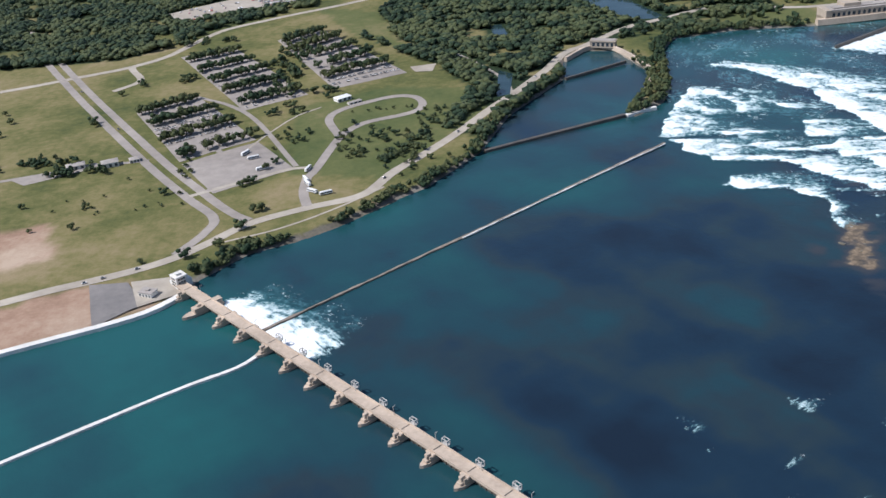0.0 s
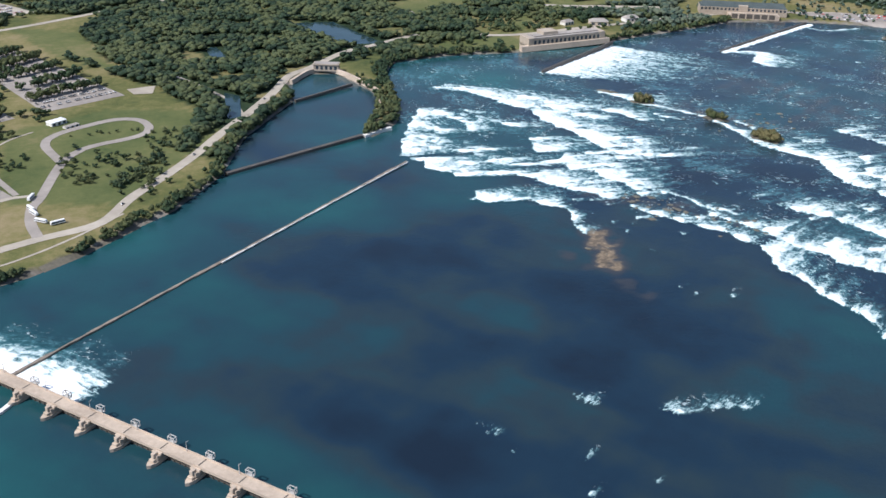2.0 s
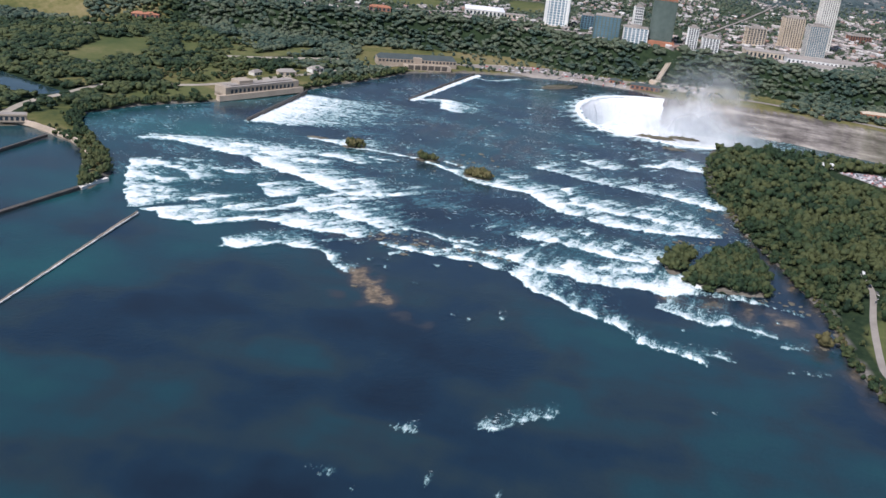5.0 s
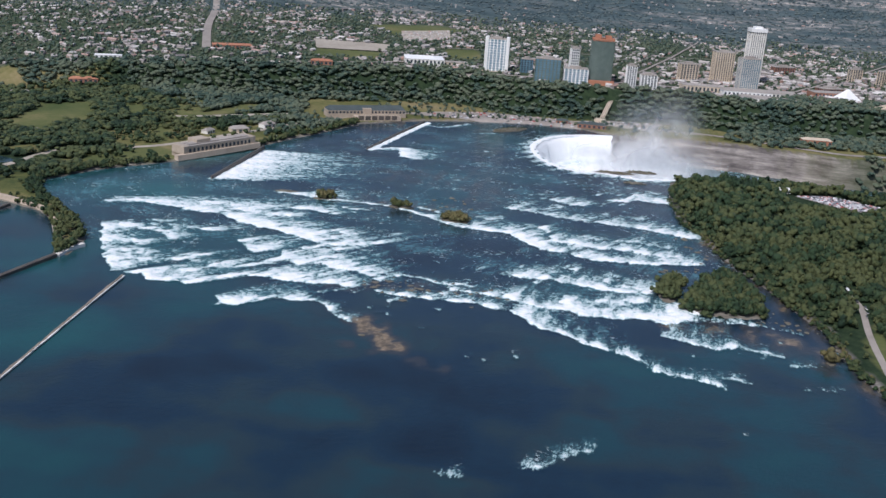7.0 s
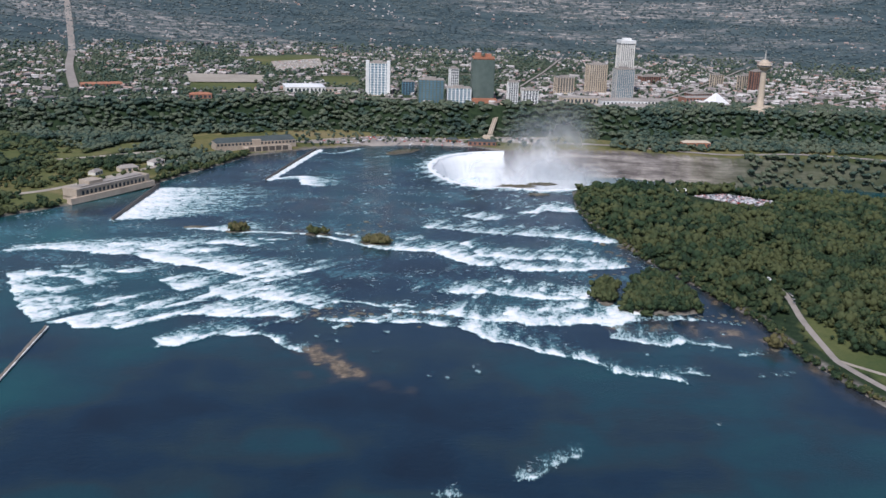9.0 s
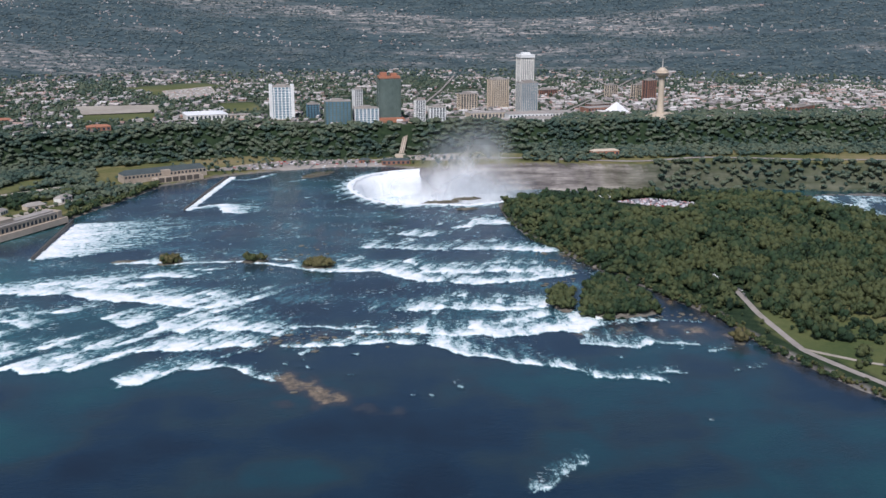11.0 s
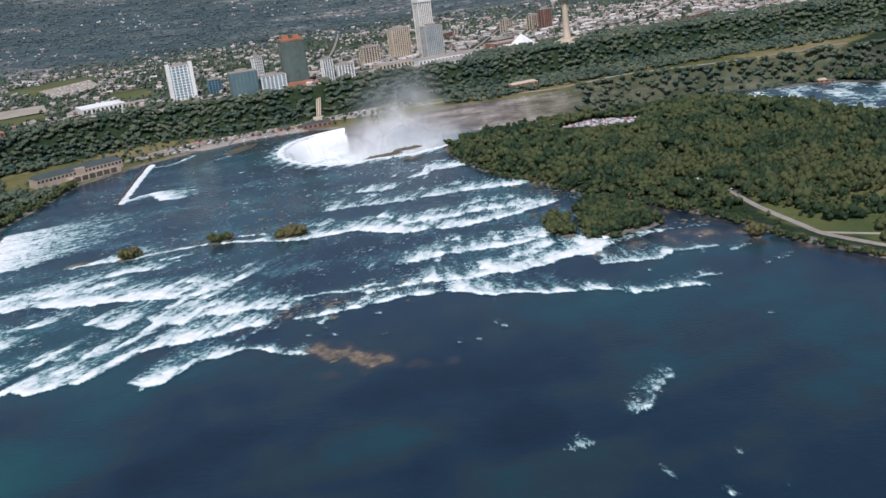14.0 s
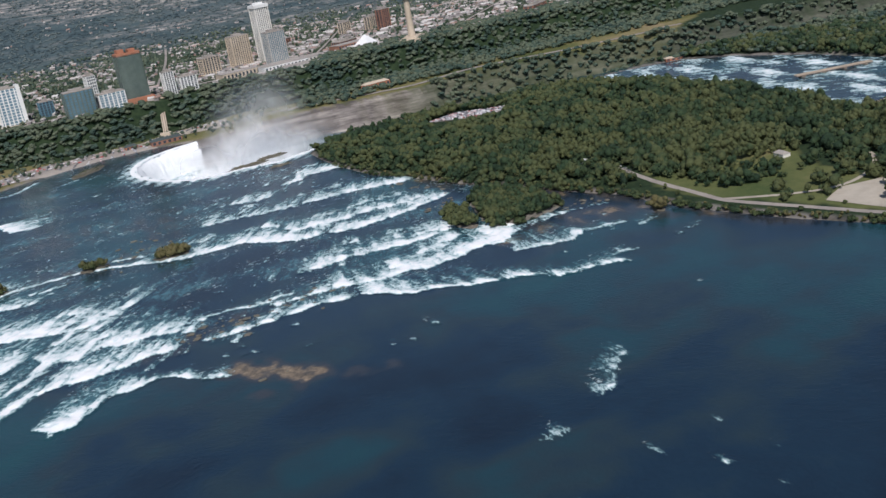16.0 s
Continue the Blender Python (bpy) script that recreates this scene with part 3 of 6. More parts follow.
def carried_foam(gap=2.5):
    """White water that starts at each ledge and is carried downstream, on an even grid: near the ledge, and as long air-filled trails."""
    xs, ys = np.arange(130, 1500, gap), np.arange(380, 1620, gap)
    gx_, gy_ = np.meshgrid(xs, ys, indexing="ij")
    jx, jy = gx_ + waves(gx_, gy_, 30, 11) * 2.6, gy_ + waves(gx_, gy_, 30, 12) * 2.6
    source, reach_f = np.zeros(gx_.shape), np.full(gx_.shape, 6.0)
    for line, reach, strength in DROPS:
        a = np.array(line)
        lo, hi = a.min(0) - 3 * reach - 16, a.max(0) + 3 * reach + 16
        i0, i1 = np.clip(np.searchsorted(xs, (lo[0], hi[0])), 0, len(xs))
        j0, j1 = np.clip(np.searchsorted(ys, (lo[1], hi[1])), 0, len(ys))
        if i1 <= i0 or j1 <= j0:
            continue
        d, t, _ = to_line(jx[i0:i1, j0:j1], jy[i0:i1, j0:j1], line)
        ends = smooth(t, -0.001, 0.08) * smooth(t, 1.001, 0.92)
        gust = np.clip(0.85 + 0.42 * waves(gx_[i0:i1, j0:j1], gy_[i0:i1, j0:j1], 26, 40 + len(line)), 0.35, 1.2)
        w = 1.5 + 0.035 * reach if reach > 4 else 0.2
        source[i0:i1, j0:j1] = np.maximum(source[i0:i1, j0:j1], strength * gust * (0.5 + 0.5 * ends) * smooth(d, w + 2.2, w - 0.6))
        reach_f[i0:i1, j0:j1] = np.maximum(reach_f[i0:i1, j0:j1], reach * smooth(d, 1.9 * reach + 10, reach * 0.5))
    th = flow_angle(gx_, gy_)
    swing = waves(gx_, gy_, 90, 33) * 0.16
    dx, dy = np.cos(th + swing), np.sin(th + swing)
    ragged = np.clip(1 + 0.75 * waves(gx_, gy_, 46, 34), 0.25, 2.2)
    fi = np.clip(np.arange(len(xs))[:, None] - dx, 0, len(xs) - 1.001)
    fj = np.clip(np.arange(len(ys))[None] - dy, 0, len(ys) - 1.001)
    i, j = fi.astype(int), fj.astype(int)
    u, v = fi - i, fj - j
    white, air = source.copy(), source.copy()
    near, long = np.exp(-gap / (reach_f * 1.0 * ragged + 1)), np.exp(-gap / (reach_f * 1.8 * ragged + 3))
    for _ in range(90):
        for f, fade in ((white, near), (air, long)):
            back = (f[i, j] * (1 - u) + f[i + 1, j] * u) * (1 - v) + (f[i, j + 1] * (1 - u) + f[i + 1, j + 1] * u) * v
            np.maximum(source, back * fade, out=f)
    return xs, ys, white, air


def from_grid(xs, ys, f, px, py):
    """An even grid's values at points; nothing outside it."""
    a, b = (px - xs[0]) / (xs[1] - xs[0]), (py - ys[0]) / (ys[1] - ys[0])
    inside_ = (a >= 0) & (b >= 0) & (a < len(xs) - 1) & (b < len(ys) - 1)
    a, b = np.clip(a, 0, len(xs) - 1.001), np.clip(b, 0, len(ys) - 1.001)
    i, j = a.astype(int), b.astype(int)
    u, v = a - i, b - j
    return inside_ * ((f[i, j] * (1 - u) + f[i + 1, j] * u) * (1 - v) + (f[i, j + 1] * (1 - u) + f[i + 1, j + 1] * u) * v)


wx = steps((-2400, -300, 60), (-300, 130, 8), (130, 255, 4), (255, 800, 2.5), (800, 1500, 4.2), (1500, 1660, 10))
wy = steps((-1500, -200, 60), (-200, 400, 12), (400, 540, 4), (540, 1110, 2.5), (1110, 1620, 4.0))
X, Y = np.meshgrid(wx, wy, indexing="ij")
cxs, cys, white, air_ = carried_foam()
foam, air = from_grid(cxs, cys, white, X, Y), from_grid(cxs, cys, air_, X, Y)
weir_d, _, _ = to_line(X, Y, [(956, 1415), (1096, 1484), (1234, 1547)])
foam = np.maximum(foam, 1.3 * smooth(weir_d, 9, 4) * (0.8 + 0.3 * waves(X, Y, 20, 23)))
ahead = X * 0.8 + Y * 0.6
rough_water = smooth(ahead, 850, 950) * (Y > 640) * smooth(X - np.maximum(Y - 1068, 0) * 0.2, 262, 300)
air = np.maximum(air, rough_water * np.clip(0.24 + 0.20 * waves(X, Y, 110, 21), 0, 1))
side_rapids = inside(X, Y, AMERICAN) * np.clip(0.35 + 0.45 * waves(X, Y, 70, 22), 0, 1)
foam, air = np.maximum(foam, side_rapids), np.maximum(air, side_rapids)
# white water below the opened gates and round the crest
ga = (X + 246) * 0.649 - (Y - 785) * 0.761
gb = (X + 246) * 0.761 + (Y - 785) * 0.649
spill = smooth(ga + 5 * waves(X, Y, 20, 51), 36, 58) * smooth(ga + 6 * waves(X, Y, 24, 52), 205, 160) * smooth(gb, 5, 8)
reach_g = 42 + 10 * waves(X, Y, 30, 53) + 10 * smooth(ga, 60, 160)
foam = np.maximum(foam, spill * (0.82 * smooth(gb, reach_g * 1.25, reach_g * 0.2) + 0.36 * smooth(gb, reach_g * 2.0, 8)))
air = np.maximum(air, spill * (0.7 * smooth(gb, reach_g * 2.2, reach_g * 0.4)))
cd, _, _ = to_line(X, Y, CREST)
brink = np.exp(-cd / 22) * (X < 1420) * (0.8 + 0.45 * waves(X, Y, 40, 71))
foam, air = np.maximum(foam, 1.3 * brink), np.maximum(air, 1.3 * brink)
shoal = np.zeros(X.shape)
for line, wide, much in (([(394, 800), (382, 768), (374, 735)], 20, 1.35), ([(374, 735), (366, 700), (378, 670)], 18, 0.5), ([(342, 770), (350, 740)], 14, 0.5), ([(440, 900), (500, 850), (560, 790)], 26, 0.62), (GOAT[3:12], 26, 0.8), ([(650, 590), (690, 545), (712, 490), (690, 440)], 34, 0.85), ([(690, 1180), (740, 1100), (800, 1030)], 44, 0.62), ([(880, 1230), (930, 1190), (890, 1070)], 75, 0.6)):
    sd, _, _ = to_line(X, Y, line)
    shoal = np.maximum(shoal, much * np.exp(-(sd / wide) ** 2))
teal = 0.42 * np.exp(-((X - 500) / 130) ** 2 - ((Y - 400) / 130) ** 2) - 0.25 * smooth(X, 40, 140) * smooth(X, 400, 280) * smooth(Y, 620, 440) + smooth(0.7 * X - 0.7 * Y, -350, -620) * 0.6 + 0.5 * smooth(X, -60, -260) + 0.22 * np.exp(-((X + 40) / 160) ** 2 - ((Y - 550) / 130) ** 2) + 0.05 * smooth(Y, 480, 360) * smooth(X, 60, 220) - 0.14 * np.exp(-((X - 160) / 110) ** 2 - ((Y - 860) / 110) ** 2)
Zw = river_level(X, Y) + np.clip(foam, 0, 1) * (1.1 + 0.9 * waves(X, Y, 16, 31)) * (X > 200)
cx, cy = (X[:-1, :-1] + X[1:, 1:]) / 2, (Y[:-1, :-1] + Y[1:, 1:]) / 2
keep = (depth_in(cx, cy, RIVER) > -14) | (depth_in(cx, cy, AMERICAN) > -14)
keep &= depth_in(cx, cy, GORGE) < 2
shoal = shoal * np.clip(0.85 + 0.55 * waves(X, Y, 34, 97), 0.2, 1.4)
TH = flow_angle(X, Y)
river = sheet("river", wx, wy, Zw, WATER, [("foam", foam), ("air", air), ("shoal", shoal), ("teal", teal), ("along", np.cos(TH) * (X - 700) + np.sin(TH) * (Y - 950)), ("across", np.cos(TH) * (Y - 950) - np.sin(TH) * (X - 700))], keep)
tagged(river, "blue-green river with white rapids and shallow brown shoals", "river", kind="structure")
lx, ly = steps((1150, 2400, 25)), steps((-320, 1330, 25))
X, Y = np.meshgrid(lx, ly, indexing="ij")
low = sheet("gorge_river", lx, ly, np.full(X.shape, -60.0), WATER, [("foam", 1.5 * np.exp(-np.hypot(X - 1330, Y - 1180) / 170)), ("air", 1.2 * np.exp(-np.hypot(X - 1330, Y - 1180) / 260)), ("shoal", X * 0), ("teal", X * 0 + 0.6), ("along", X), ("across", Y)])
tagged(low, "green river at the bottom of the gorge", "river", kind="structure")

# ---- builders ----
U = 1 / K  # one metre, in units of the plan


def thing(name, place, label, category, group="", turn=0.0):
    e = new(name)
    e.matrix_world = pose(*place, 0, 0, turn)
    return tagged(e, label, category, group)


def part(name, bm, mat, parent, label=""):
    me = bpy.data.meshes.new(name)
    bm.to_mesh(me)
    bm.free()
    me.materials.append(mat)
    ob = new(name, me)
    ob.parent = parent
    return tagged(ob, label) if label else ob


def box(bm, x0, y0, z0, x1, y1, z1, bevel=0.0):
    r = bmesh.ops.create_cube(bm, size=1)["verts"]
    for v in r:
        v.co = Vector(((x0 + x1) / 2 + v.co.x * (x1 - x0), (y0 + y1) / 2 + v.co.y * (y1 - y0), (z0 + z1) / 2 + v.co.z * (z1 - z0)))
    if bevel:
        bmesh.ops.bevel(bm, geom=list({e for v in r for e in v.link_edges}), offset=bevel, segments=1, affect="EDGES")
    return bm


def boxes(*items, bevel=0.0):
    bm = bmesh.new()
    for i in items:
        box(bm, *i, bevel=bevel)
    return bm


def prism(outline, z0, z1, bm=None):
    """An upright prism over an outline."""
    bm = bm or bmesh.new()
    a = [bm.verts.new((x, y, z0)) for x, y in outline]
    b = [bm.verts.new((x, y, z1)) for x, y in outline]
    bm.faces.new(b)
    bm.faces.new(a[::-1])
    for i in range(len(a)):
        j = (i + 1) % len(a)
        bm.faces.new((a[i], a[j], b[j], b[i]))
    return bm


def hip_roof(x0, y0, x1, y1, z, rise, hip, over=0.6):
    bm = bmesh.new()
    x0, y0, x1, y1 = x0 - over, y0 - over, x1 + over, y1 + over
    my = (y0 + y1) / 2
    v = [bm.verts.new(c) for c in ((x0, y0, z), (x1, y0, z), (x1, y1, z), (x0, y1, z), (x0 + hip, my, z + rise), (x1 - hip, my, z + rise))]
    for f in ((0, 1, 5, 4), (1, 2, 5), (2, 3, 4, 5), (3, 0, 4), (3, 2, 1, 0)):
        bm.faces.new([v[i] for i in f])
    return bm


def fine(line, gap):
    """Points along a line, rounded at its corners, about gap apart."""
    p = np.array(line, float)
    if len(p) > 2:
        q = np.vstack([2 * p[0] - p[1], p, 2 * p[-1] - p[-2]])
    else:
        q = np.vstack([2 * p[0] - p[1], p, 2 * p[1] - p[0]])
    out = []
    for a, b, c, d in zip(q[:-3], q[1:-2], q[2:-1], q[3:]):
        for t in np.arange(0, 1, min(1, gap / np.linalg.norm(c - b))):
            out.append(0.5 * (2 * b + (c - a) * t + (2 * a - 5 * b + 4 * c - d) * t * t + (3 * b - a - 3 * c + d) * t ** 3))
    return np.array(out + [p[-1]])


def strip(name, line, width, mat, label, lift=0.35, category="road"):
    """A road or path laid on the ground."""
    p = fine(line, 9)
    t = np.gradient(p, axis=0)
    t /= np.linalg.norm(t, axis=1)[:, None]
    side = np.stack([-t[:, 1], t[:, 0]], -1) * width / 2
    rows = np.stack([p - side, p, p + side], 1)
    z = height(rows[..., 0], rows[..., 1]) + lift
    co = np.concatenate([rows, z[..., None]], -1).reshape(-1, 3)
    i = np.arange(len(p) * 3).reshape(-1, 3)
    f = np.concatenate([np.stack([i[:-1, k + 1], i[:-1, k], i[1:, k], i[1:, k + 1]], -1) for k in (0, 1)])
    me = raw_mesh(name, co, f)
    me.materials.append(mat)
    return tagged(new(name, me), label, category, kind="structure")


def patch(name, corners, mat, label, category="parking lot", lift=0.3, n=14):
    """A paved or bare area with four corners, laid on the ground."""
    a, b, c, d = np.array(corners, float)
    u, v = np.meshgrid(np.linspace(0, 1, n), np.linspace(0, 1, n), indexing="ij")
    xy = (1 - v)[..., None] * ((1 - u)[..., None] * a + u[..., None] * b) + v[..., None] * ((1 - u)[..., None] * d + u[..., None] * c)
    co = np.concatenate([xy, (height(xy[..., 0], xy[..., 1]) + lift)[..., None]], -1).reshape(-1, 3)
    i = np.arange(n * n).reshape(n, n)
    f = np.stack([i[:-1, :-1], i[:-1, 1:], i[1:, 1:], i[1:, :-1]], -1).reshape(-1, 4)
    if np.cross(b - a, d - a) > 0:
        f = f[:, ::-1]
    me = raw_mesh(name, co, f)
    me.materials.append(mat)
    return tagged(new(name, me), label, category, kind="structure")


def on(x, y):
    return float(height(np.array([x]), np.array([y]))[0])


def ico(level):
    bm = bmesh.new()
    bmesh.ops.create_icosphere(bm, subdivisions=level, radius=1)
    v = np.array([p.co[:] for p in bm.verts])
    f = np.array([[p.index for p in q.verts] for q in bm.faces])
    bm.free()
    return v, f


ICO = {k: ico(k) for k in (1, 2)}


def crown(seed, blobs, level, leaves, slim=1.0):
    """A tree crown of unit height: uneven clumps, with loose leaf tufts round them. Vertices and triangles."""
    rng = np.random.RandomState(seed)
    vs, fs, n = [], [], 0
    for k in range(blobs):
        v, f = ICO[level]
        r = rng.uniform(0.17, 0.33) if k else 0.34
        c = np.array([0, 0, 0.58]) if k == 0 else np.array([*rng.normal(0, 0.21, 2) * slim, rng.uniform(0.36, 0.84)])
        bumps = 1 + rng.uniform(-0.28, 0.22, (len(v), 1))
        vs.append(v * bumps * r * [slim, slim, 0.92] + c)
        fs.append(f + n)
        n += len(v)
    if leaves:
        d = rng.normal(size=(leaves, 3))
        d /= np.linalg.norm(d, axis=1)[:, None]
        d[:, 2] = np.abs(d[:, 2]) * 1.2 - 0.35
        c = d * rng.uniform(0.36, 0.5, (leaves, 1)) * [slim, slim, 0.95] + [0, 0, 0.56]
        tri = c[:, None] + rng.normal(0, 0.075, (leaves, 3, 3))
        vs.append(tri.reshape(-1, 3))
        fs.append(np.arange(leaves * 3).reshape(-1, 3) + n)
    return np.concatenate(vs), np.concatenate(fs)


def grove(name, px, py, pz, tall, kinds, mat, label, category="trees", seed=1, spread=(0.85, 1.2), sink=0.12):
    """Many trees as one mass."""
    rng = np.random.RandomState(seed)
    pick = rng.randint(0, len(kinds), len(px))
    vs, fs, tones, n = [], [], [], 0
    for k, (v, f) in enumerate(kinds):
        i = np.nonzero(pick == k)[0]
        if not len(i):
            continue
        a = rng.uniform(0, 6.283, len(i))
        s = tall[i][:, None]
        w = s * rng.uniform(*spread, (len(i), 1))
        c, sn = np.cos(a)[:, None], np.sin(a)[:, None]
        x = (v[:, 0] * c - v[:, 1] * sn) * w + px[i][:, None]
        y = (v[:, 0] * sn + v[:, 1] * c) * w + py[i][:, None]
        z = (v[:, 2] - sink) * s + pz[i][:, None]
        vs.append(np.stack([x, y, z], -1).reshape(-1, 3))
        tones.append(np.repeat(rng.uniform(0, 1, len(i)), len(v)))
        fs.append((f[None] + (np.arange(len(i)) * len(v))[:, None, None] + n).reshape(-1, 3))
        n += len(i) * len(v)
    me = raw_mesh(name, np.concatenate(vs), np.concatenate(fs), mat not in (ROCK, CAR_FAR))
    me.attributes.new("tone", "FLOAT", "POINT").data.foreach_set("value", np.concatenate(tones).astype(np.float32))
    me.materials.append(mat)
    return tagged(new(name, me), label, category, kind="stuff")


def scatter(x0, y0, x1, y1, gap, seed):
    rng = np.random.RandomState(seed)
    gx_, gy_ = np.meshgrid(np.arange(x0, x1, gap), np.arange(y0, y1, gap), indexing="ij")
    px, py = gx_.ravel() + rng.uniform(-0.5, 0.5, gx_.size) * gap, gy_.ravel() + rng.uniform(-0.5, 0.5, gx_.size) * gap
    return px, py, rng


KINDS_NEAR = [crown(s, 5, 1, 44) for s in range(5)] + [crown(9, 4, 1, 44, 0.72)]
KINDS_MID = [crown(20 + s, 3, 1, 16) for s in range(6)]
KINDS_FAR = [crown(40 + s, 1, 1, 0) for s in range(4)]
DOME = np.array([(0.5, 0, 0.3), (0.1, 0.5, 0.35), (-0.5, 0.1, 0.3), (0, -0.5, 0.25), (0.05, 0.02, 0.95)])
KINDS_TINY = [(DOME * k, np.array([(0, 1, 4), (1, 2, 4), (2, 3, 4), (3, 0, 4)])) for k in (0.9, 1.1)]

# ---- roads, lots and bare ground ----
BLVD = [(-760, 1860), (-647, 1652), (-500, 1382), (-357, 1133), (-277, 1006), (-235, 945)]
off = np.array([8.5, 4.6])
strip("road", [tuple(np.array(p) - off) for p in BLVD] + [(-246, 905), (-268, 858)], 11, ASPHALT, "pale asphalt carriageway of a divided boulevard")
strip("road", [tuple(np.array(p) + off) for p in BLVD] + [(-203, 925)], 11, ASPHALT, "pale asphalt carriageway of a divided boulevard")
strip("road", [(-900, 590), (-600, 708), (-417, 787), (-320, 823), (-275, 846), (-240, 878), (-202, 917), (-144, 943), (-84, 968), (-47, 1028), (22, 1120), (61, 1185), (104, 1252), (162, 1349), (207, 1438), (250, 1478), (330, 1560), (383, 1526 + 60), (500, 1640), (640, 1600), (900, 1640), (1080, 1660), (1230, 1640), (1360, 1590), (1470, 1490), (1560, 1350), (1620, 1250)], 13, PATH_PALE, "pale asphalt riverside road with sandy verges")
strip("road", [(-143, 948), (-150, 985), (-149, 1025), (-141, 1048), (-119, 1143), (-100, 1180), (-77, 1199), (-26, 1219), (-12, 1246), (-22, 1278), (-50, 1288), (-90, 1272), (-124, 1247), (-136, 1212), (-119, 1150)], 11, ASPHALT, "grey park road ending in an oval loop")
strip("road", [(-280, 1000), (-167, 1056), (-145, 1040)], 7, PATH_PALE, "pale gravel connecting drive")
strip("path", [(-222, 880), (-170, 898), (-120, 930), (-60, 985)], 3, PATH_PALE, "pale riverside footpath", category="path")
strip("path", [(-235, 1120), (-215, 1170), (-180, 1235), (-150, 1265)], 3, PATH_PALE, "narrow pale path across the lawn", category="path")
strip("road", [(-700, 1440), (-600, 1475), (-515, 1511), (-471, 1536), (-420, 1582), (-385, 1660), (-343, 1722), (-262, 1776), (-154, 1840), (-49, 1912), (64, 1990), (137, 2042), (260, 2120)], 13, PATH_PALE, "pale asphalt access road behind the lots")
strip("road", [(-470, 1410), (-440, 1455), (-470, 1530), (-440, 1560)], 11, PATH_PALE, "pale curving drive")
strip("road", [(-390, 1290), (-320, 1215), (-240, 1070), (-262, 1010)], 7, ASPHALT, "grey lot edge road")
strip("road", [(-345, 1360), (-250, 1260), (-165, 1062)], 7, ASPHALT, "grey lot edge road")
strip("road", [(-700, 1040), (-560, 1075), (-430, 1110), (-352, 1118)], 7, ASPHALT, "pale service road")
strip("road", [(928, 322), (948, 292), (986, 231), (1012, 200)], 6, ASPHALT, "pale road through the island woods")
strip("path", [(110, 1262), (105, 1330), (70, 1420), (40, 1480)], 6, PATH_PALE, "pale dirt track into the woods", category="path")
patch("car_park", [(-410, 1300), (-333, 1352), (-225, 1160), (-312, 1105)], ASPHALT, "weathered asphalt car park with rows of trees")
patch("bus_park", [(-308, 1098), (-222, 1152), (-167, 1056), (-254, 1002)], ASPHALT, "grey patched asphalt bus park with sandy edge")
patch("car_park", [(-399, 1564), (-322, 1607), (-172, 1323), (-257, 1274)], ASPHALT, "weathered asphalt car park with rows of trees")
patch("car_park", [(-248, 1618), (-187, 1688), (-32, 1389), (-137, 1339)], ASPHALT, "weathered asphalt car park with rows of trees")
patch("car_park", [(-485, 1869), (-238, 2066), (-152, 1940), (-433, 1785)], PATH_PALE, "pale gravel lot with parked cars, edged by trees")
patch("car_park", [(-510, 1085), (-420, 1125), (-405, 1112), (-490, 1068)], ASPHALT, "small grey lot")
patch("gravel_ramp", [(-340, 806), (-303, 806), (-278, 762), (-318, 732)], ASPHALT_DARK, "dark gravel slope beside the dam", "earth", lift=1.1)
patch("forecourt", [(-300, 806), (-246, 812), (-240, 786), (-283, 758)], PATH_PALE, "pale concrete forecourt of the dam", "pavement", lift=1.3)
patch("pond", [(101, 1373), (120, 1354), (107, 1262), (88, 1254)], POND, "still grey green pond among trees", "pond", lift=0.5)
patch("pond", [(257, 1765), (354, 1758), (400, 1590), (345, 1600)], POND, "dark still lagoon in the woods", "pond", lift=0.5)
patch("pond", [(106, 1625), (126, 1625), (134, 1560), (112, 1520)], POND, "small still pond among trees", "pond", lift=0.5)
patch("gravel_clearing", [(-28, 1416), (12, 1424), (5, 1388), (-20, 1390)], PATH_PALE, "pale sandy clearing beside the lots", "earth", lift=0.5)
strip("beach", [(-140, 880), (-99, 908), (-65, 931), (-45, 950)], 9, ROCK, "strip of grey brown stones at the waterline", 0.6, "beach")
strip("road", [(905, 524), (868, 488), (786, 443), (699, 389), (676, 366), (646, 326), (618, 284), (580, 225), (500, 90)], 7, ASPHALT, "pale asphalt island road")
strip("path", [(690, 380), (672, 310), (684, 262), (723, 229), (774, 214), (825, 227), (900, 215)], 5, PATH_PALE, "pale island drive", category="path")
patch("car_park", [(1318, 782), (1366, 742), (1372, 645), (1296, 672)], ASPHALT, "crowded asphalt car park among trees", lift=0.6)
patch("car_park", [(643, 290), (676, 268), (690, 222), (602, 240)], PATH_PALE, "pale gravel clearing", lift=0.4)
